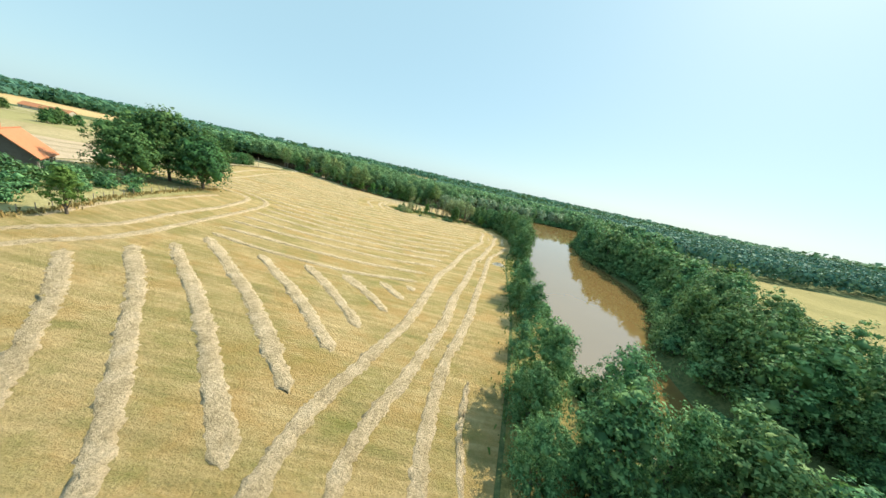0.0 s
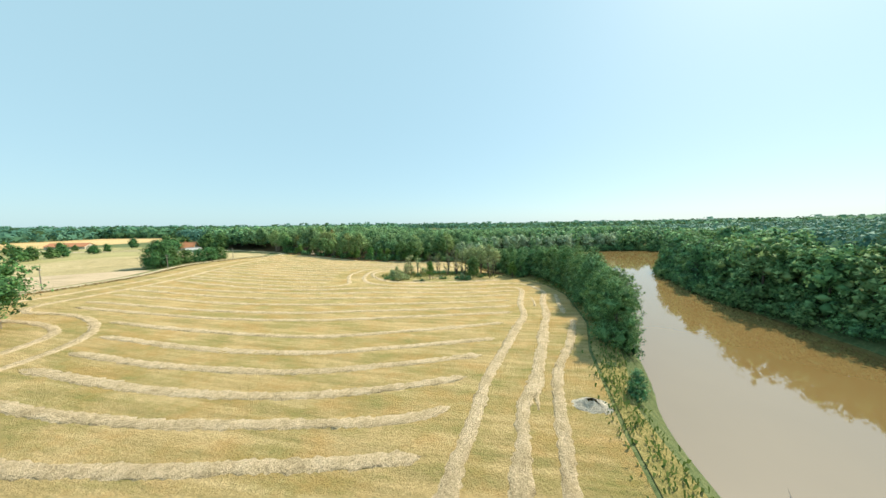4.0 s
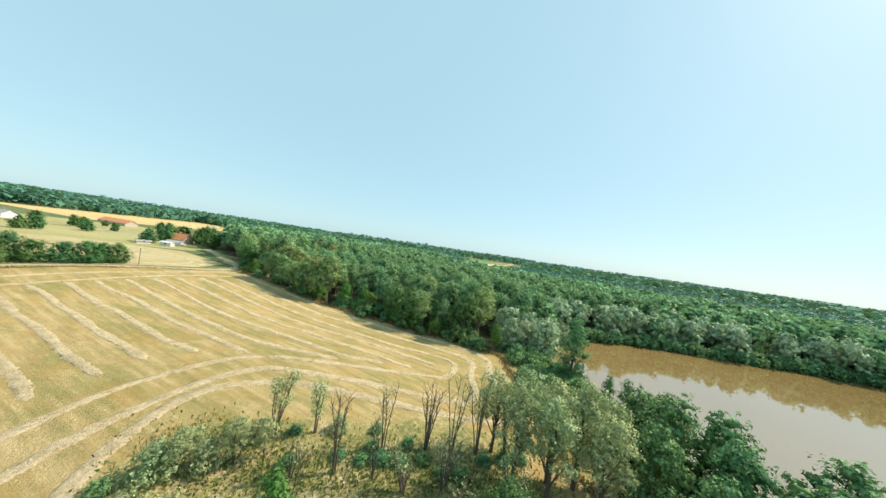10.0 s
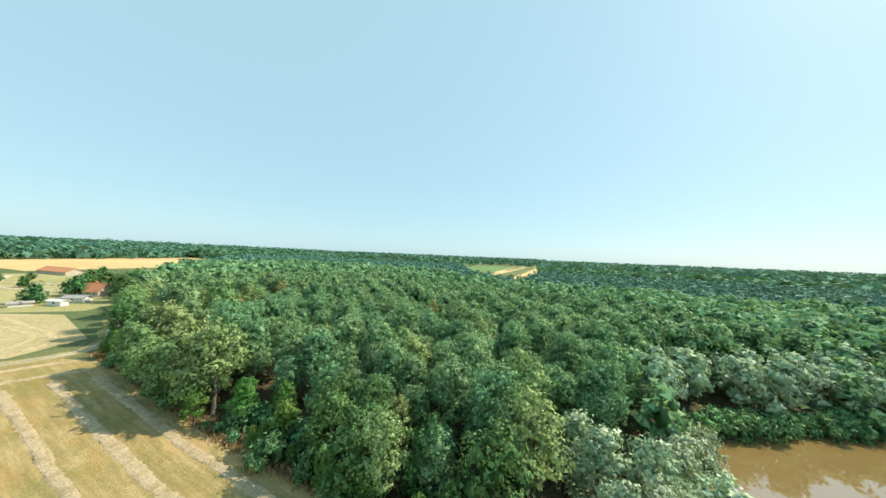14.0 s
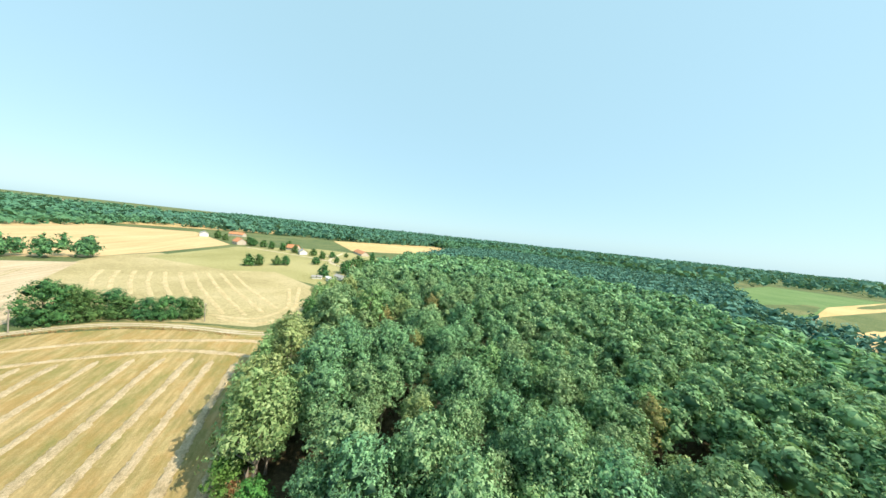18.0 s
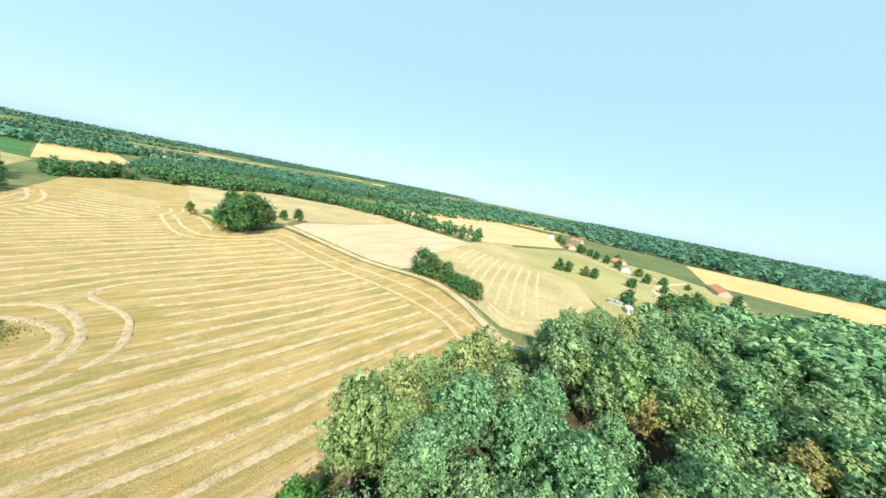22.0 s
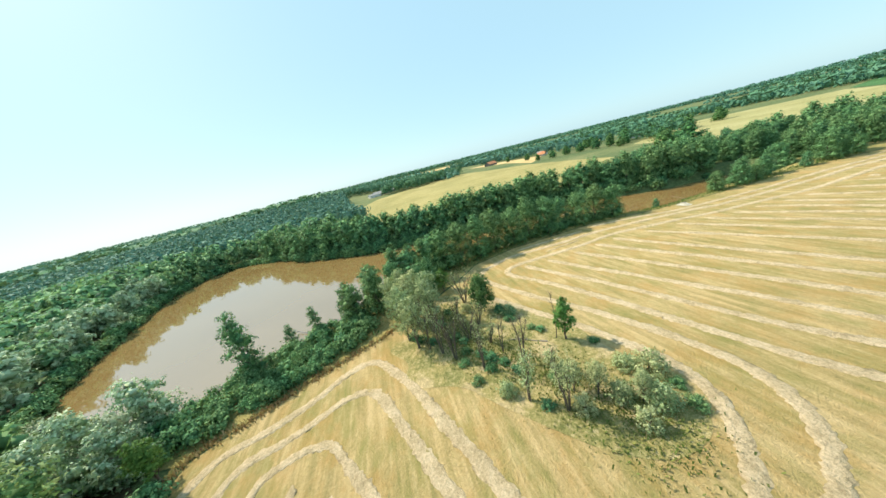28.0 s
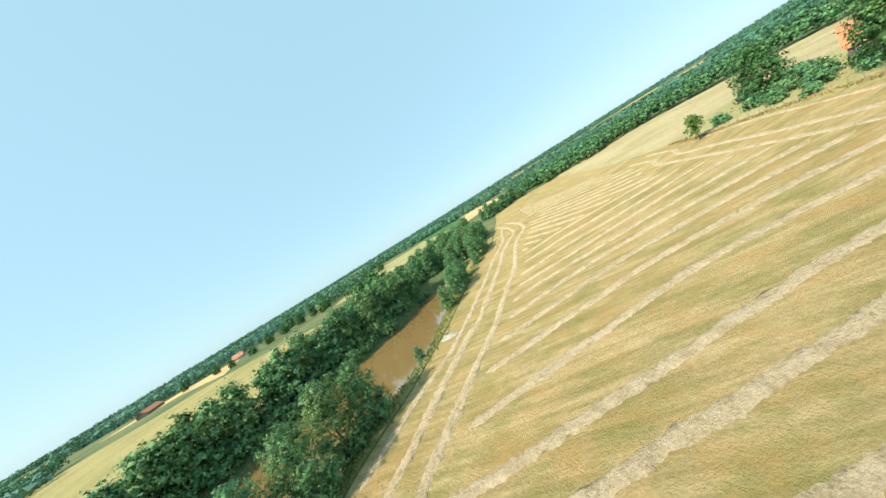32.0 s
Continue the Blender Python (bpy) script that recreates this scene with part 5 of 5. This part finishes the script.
ribbon("track_verge", TRACK, 2.7, 0.10, M["verge"], "dry grass verge of the farm track")
for sh in (-0.75, 0.75):
    ribbon("farm_track", TRACK, 0.52, 0.16, M["gravel"], "pale gravel wheel rut of the farm track", sh)
for pts in ([(-262, 274), (-300, 250), (-340, 244), (-420, 260)], [(-420, 150), (-360, 215), (-310, 262), (-296, 300)]):
    ribbon("lane", pts, 1.6, 0.2, M["gravel"], "pale gravel lane through the hamlet")


def pole(x, y, height):
    root = tagged(new("utility_pole"), "weathered wooden utility pole beside the track", "pole", "utility poles")
    root.location = (x, y, land_at(x, y))
    v, f = tubes([[(0, 0, -0.5, 0.15), (0, 0, height * 0.5, 0.125), (0, 0, height, 0.10)]], 8)
    mesh_object("shaft", v, f, M["timber"], root, True)
    bm = bmesh.new()
    box(bm, -0.7, -0.05, height - 0.55, 0.7, 0.05, height - 0.43)
    part("crossarm", bm, M["timber"], root)
    for k in (-0.6, 0.0, 0.6):
        v, f = tubes([[(k, 0, height - 0.43, 0.03), (k, 0, height - 0.3, 0.06), (k, 0, height - 0.2, 0.03)]], 6)
        mesh_object("insulator", v, f, M["white"], root, True)


for x, y in ((-140, 164.2), (-123.5, 119.5), (-146, 204)):
    pole(x, y, 6.6)
fence = tagged(new("garden_fence"), "grey wooden post and wire garden fence", "fence")
fl = curve_through([(-70, 30), (-69, 46), (-73, 58), (-77, 74), (-78.5, 84), (-81, 94)], 2.4)
for x, y in fl:
    z = land_at(x, y)
    v, f = tubes([[(x, y, z - 0.3, 0.07), (x, y, z + 1.25, 0.06)]], 6)
    mesh_object("post", v, f, M["timber"], fence)
for hgt in (0.5, 1.0):
    v, f = tubes([[(x, y, land_at(x, y) + hgt, 0.012) for x, y in fl]], 4)
    mesh_object("wire", v, f, M["timber"], fence)

# pale rubble heap on the bank
g = np.random.default_rng(8)
a = np.linspace(0, 2 * np.pi, 22, endpoint=False)
vs, fs = [], []
for r in range(6):
    rr = (1 - r / 6) ** 0.8
    vs.append(np.c_[np.cos(a) * 2.4 * rr, np.sin(a) * 1.5 * rr, np.full(22, 0.75 * (r / 5) ** 1.4 - 0.15)] + g.normal(0, 0.07, (22, 3)))
    if r < 5:
        fs += [(r * 22 + k, r * 22 + (k + 1) % 22, (r + 1) * 22 + (k + 1) % 22, (r + 1) * 22 + k) for k in range(22)]
heap = mesh_object("rubble_heap", np.vstack(vs), np.array(fs), M["sand"], None, True)
heap.location = (18.6, 89.5, land_at(18.6, 89.5) + 0.2)
tagged(heap, "pale heap of rubble on the pond bank", "heap")


# tall uncut grass along the edges
def tufts(name, points, width, per_metre, low, high, material, label, seed):
    g = np.random.default_rng(seed)
    p = curve_through(points, 0.5)
    n_ = int(len(p) * 0.5 * per_metre)
    k = g.integers(len(p), size=n_)
    xy = p[k] + g.normal(0, width / 2, (n_, 2))
    z = land(xy[:, 0], xy[:, 1])
    a = g.uniform(0, 6.28, n_)
    h_ = g.uniform(low, high, n_)
    w = h_ * g.uniform(0.3, 0.6, n_)
    u = np.c_[np.cos(a), np.sin(a), np.zeros(n_)] * w[:, None] / 2
    base, tip = np.c_[xy, z], np.c_[xy + g.normal(0, 0.15, (n_, 2)), z + h_]
    q = np.stack([base - u * 0.5, base + u * 0.5, tip + u, tip - u], 1)
    return tagged(mesh_object(name, q.reshape(-1, 3), np.arange(n_ * 4).reshape(-1, 4), material), label, "grass", kind="stuff")


M["strawgrass"] = leaf_material("straw_grass", [(0.0, (0.22, 0.15, 0.06)), (0.5, (0.38, 0.27, 0.11)), (1.0, (0.50, 0.40, 0.18))], 0.2)
M["greengrass"] = leaf_material("green_grass", [(0.0, (0.07, 0.12, 0.03)), (0.5, (0.13, 0.19, 0.05)), (1.0, (0.26, 0.28, 0.09))], 0.2)
tufts("uncut_grass", [(17, 185), (9, 197), (3, 212), (-2, 222), (-6, 230.5), (-20, 232), (-60, 231), (-128, 231)], 1.3, 22, 0.3, 0.8, M["strawgrass"], "tall dry uncut grass along the wood and bank", 1)
tufts("track_grass", [(-107, 82), (-117, 112), (-126, 143), (-134, 160), (-140, 173), (-141.5, 186), (-138, 202), (-132, 217)], 0.8, 12, 0.2, 0.55, M["strawgrass"], "dry grass along the farm track", 2)
tufts("bank_grass", [(10, 22), (17, 55), (21.5, 78), (23, 92), (28, 106), (33, 122), (36, 140), (36, 160), (30, 176)], 3.0, 26, 0.2, 0.6, M["greengrass"], "green grass along the pond bank", 3)
tufts("copse_grass", [(-34, 168), (-26, 170), (-14, 176), (-4, 182), (6, 184), (12, 182)], 6.0, 170, 0.15, 0.5, M["greengrass"], "rough grass under the copse", 4)
tufts("fence_grass", [(-69, 30), (-68, 46), (-72, 58), (-76, 74), (-79, 92)], 1.2, 18, 0.3, 0.7, M["strawgrass"], "dry grass along the garden fence", 5)
# tramlines in the stubble beyond the track
for pts in ([(-140, 118), (-175, 100), (-215, 84)], [(-150, 140), (-185, 118), (-235, 100)], [(-132, 100), (-160, 84), (-205, 62)]):
    for sh in (-0.9, 0.9):
        ribbon("wheel_line", pts, 0.3, 0.12, M["strip"], "worn wheel line in the stubble", sh)
M["swath"] = field_material("thin_hay", (0.47, 0.37, 0.19), (0.60, 0.48, 0.27), (0.70, 0.57, 0.35), 0.3, 2.5)
for k, xe in enumerate((-161, -155, -151.5, -154, -160, -168, -176, -184, -191, -198)):
    y0 = 218.7 - 6.65 * k
    a, e = np.array((xe, y0 + 0.47 * (xe + 171))), np.array((-240, y0 - 0.47 * 69))
    windrow([a, (a + e) / 2 + (0.8, -0.8), e], 1.9, 0.06, "swath")
windrow([(-150, 206), (-144.5, 215), (-142.5, 221), (-148, 226.5), (-160, 230), (-204, 228)], 1.9, 0.06, "swath")
windrow([(-154, 203), (-150, 210), (-148, 218), (-153, 223.5), (-166, 227), (-200, 223)], 1.9, 0.06, "swath")
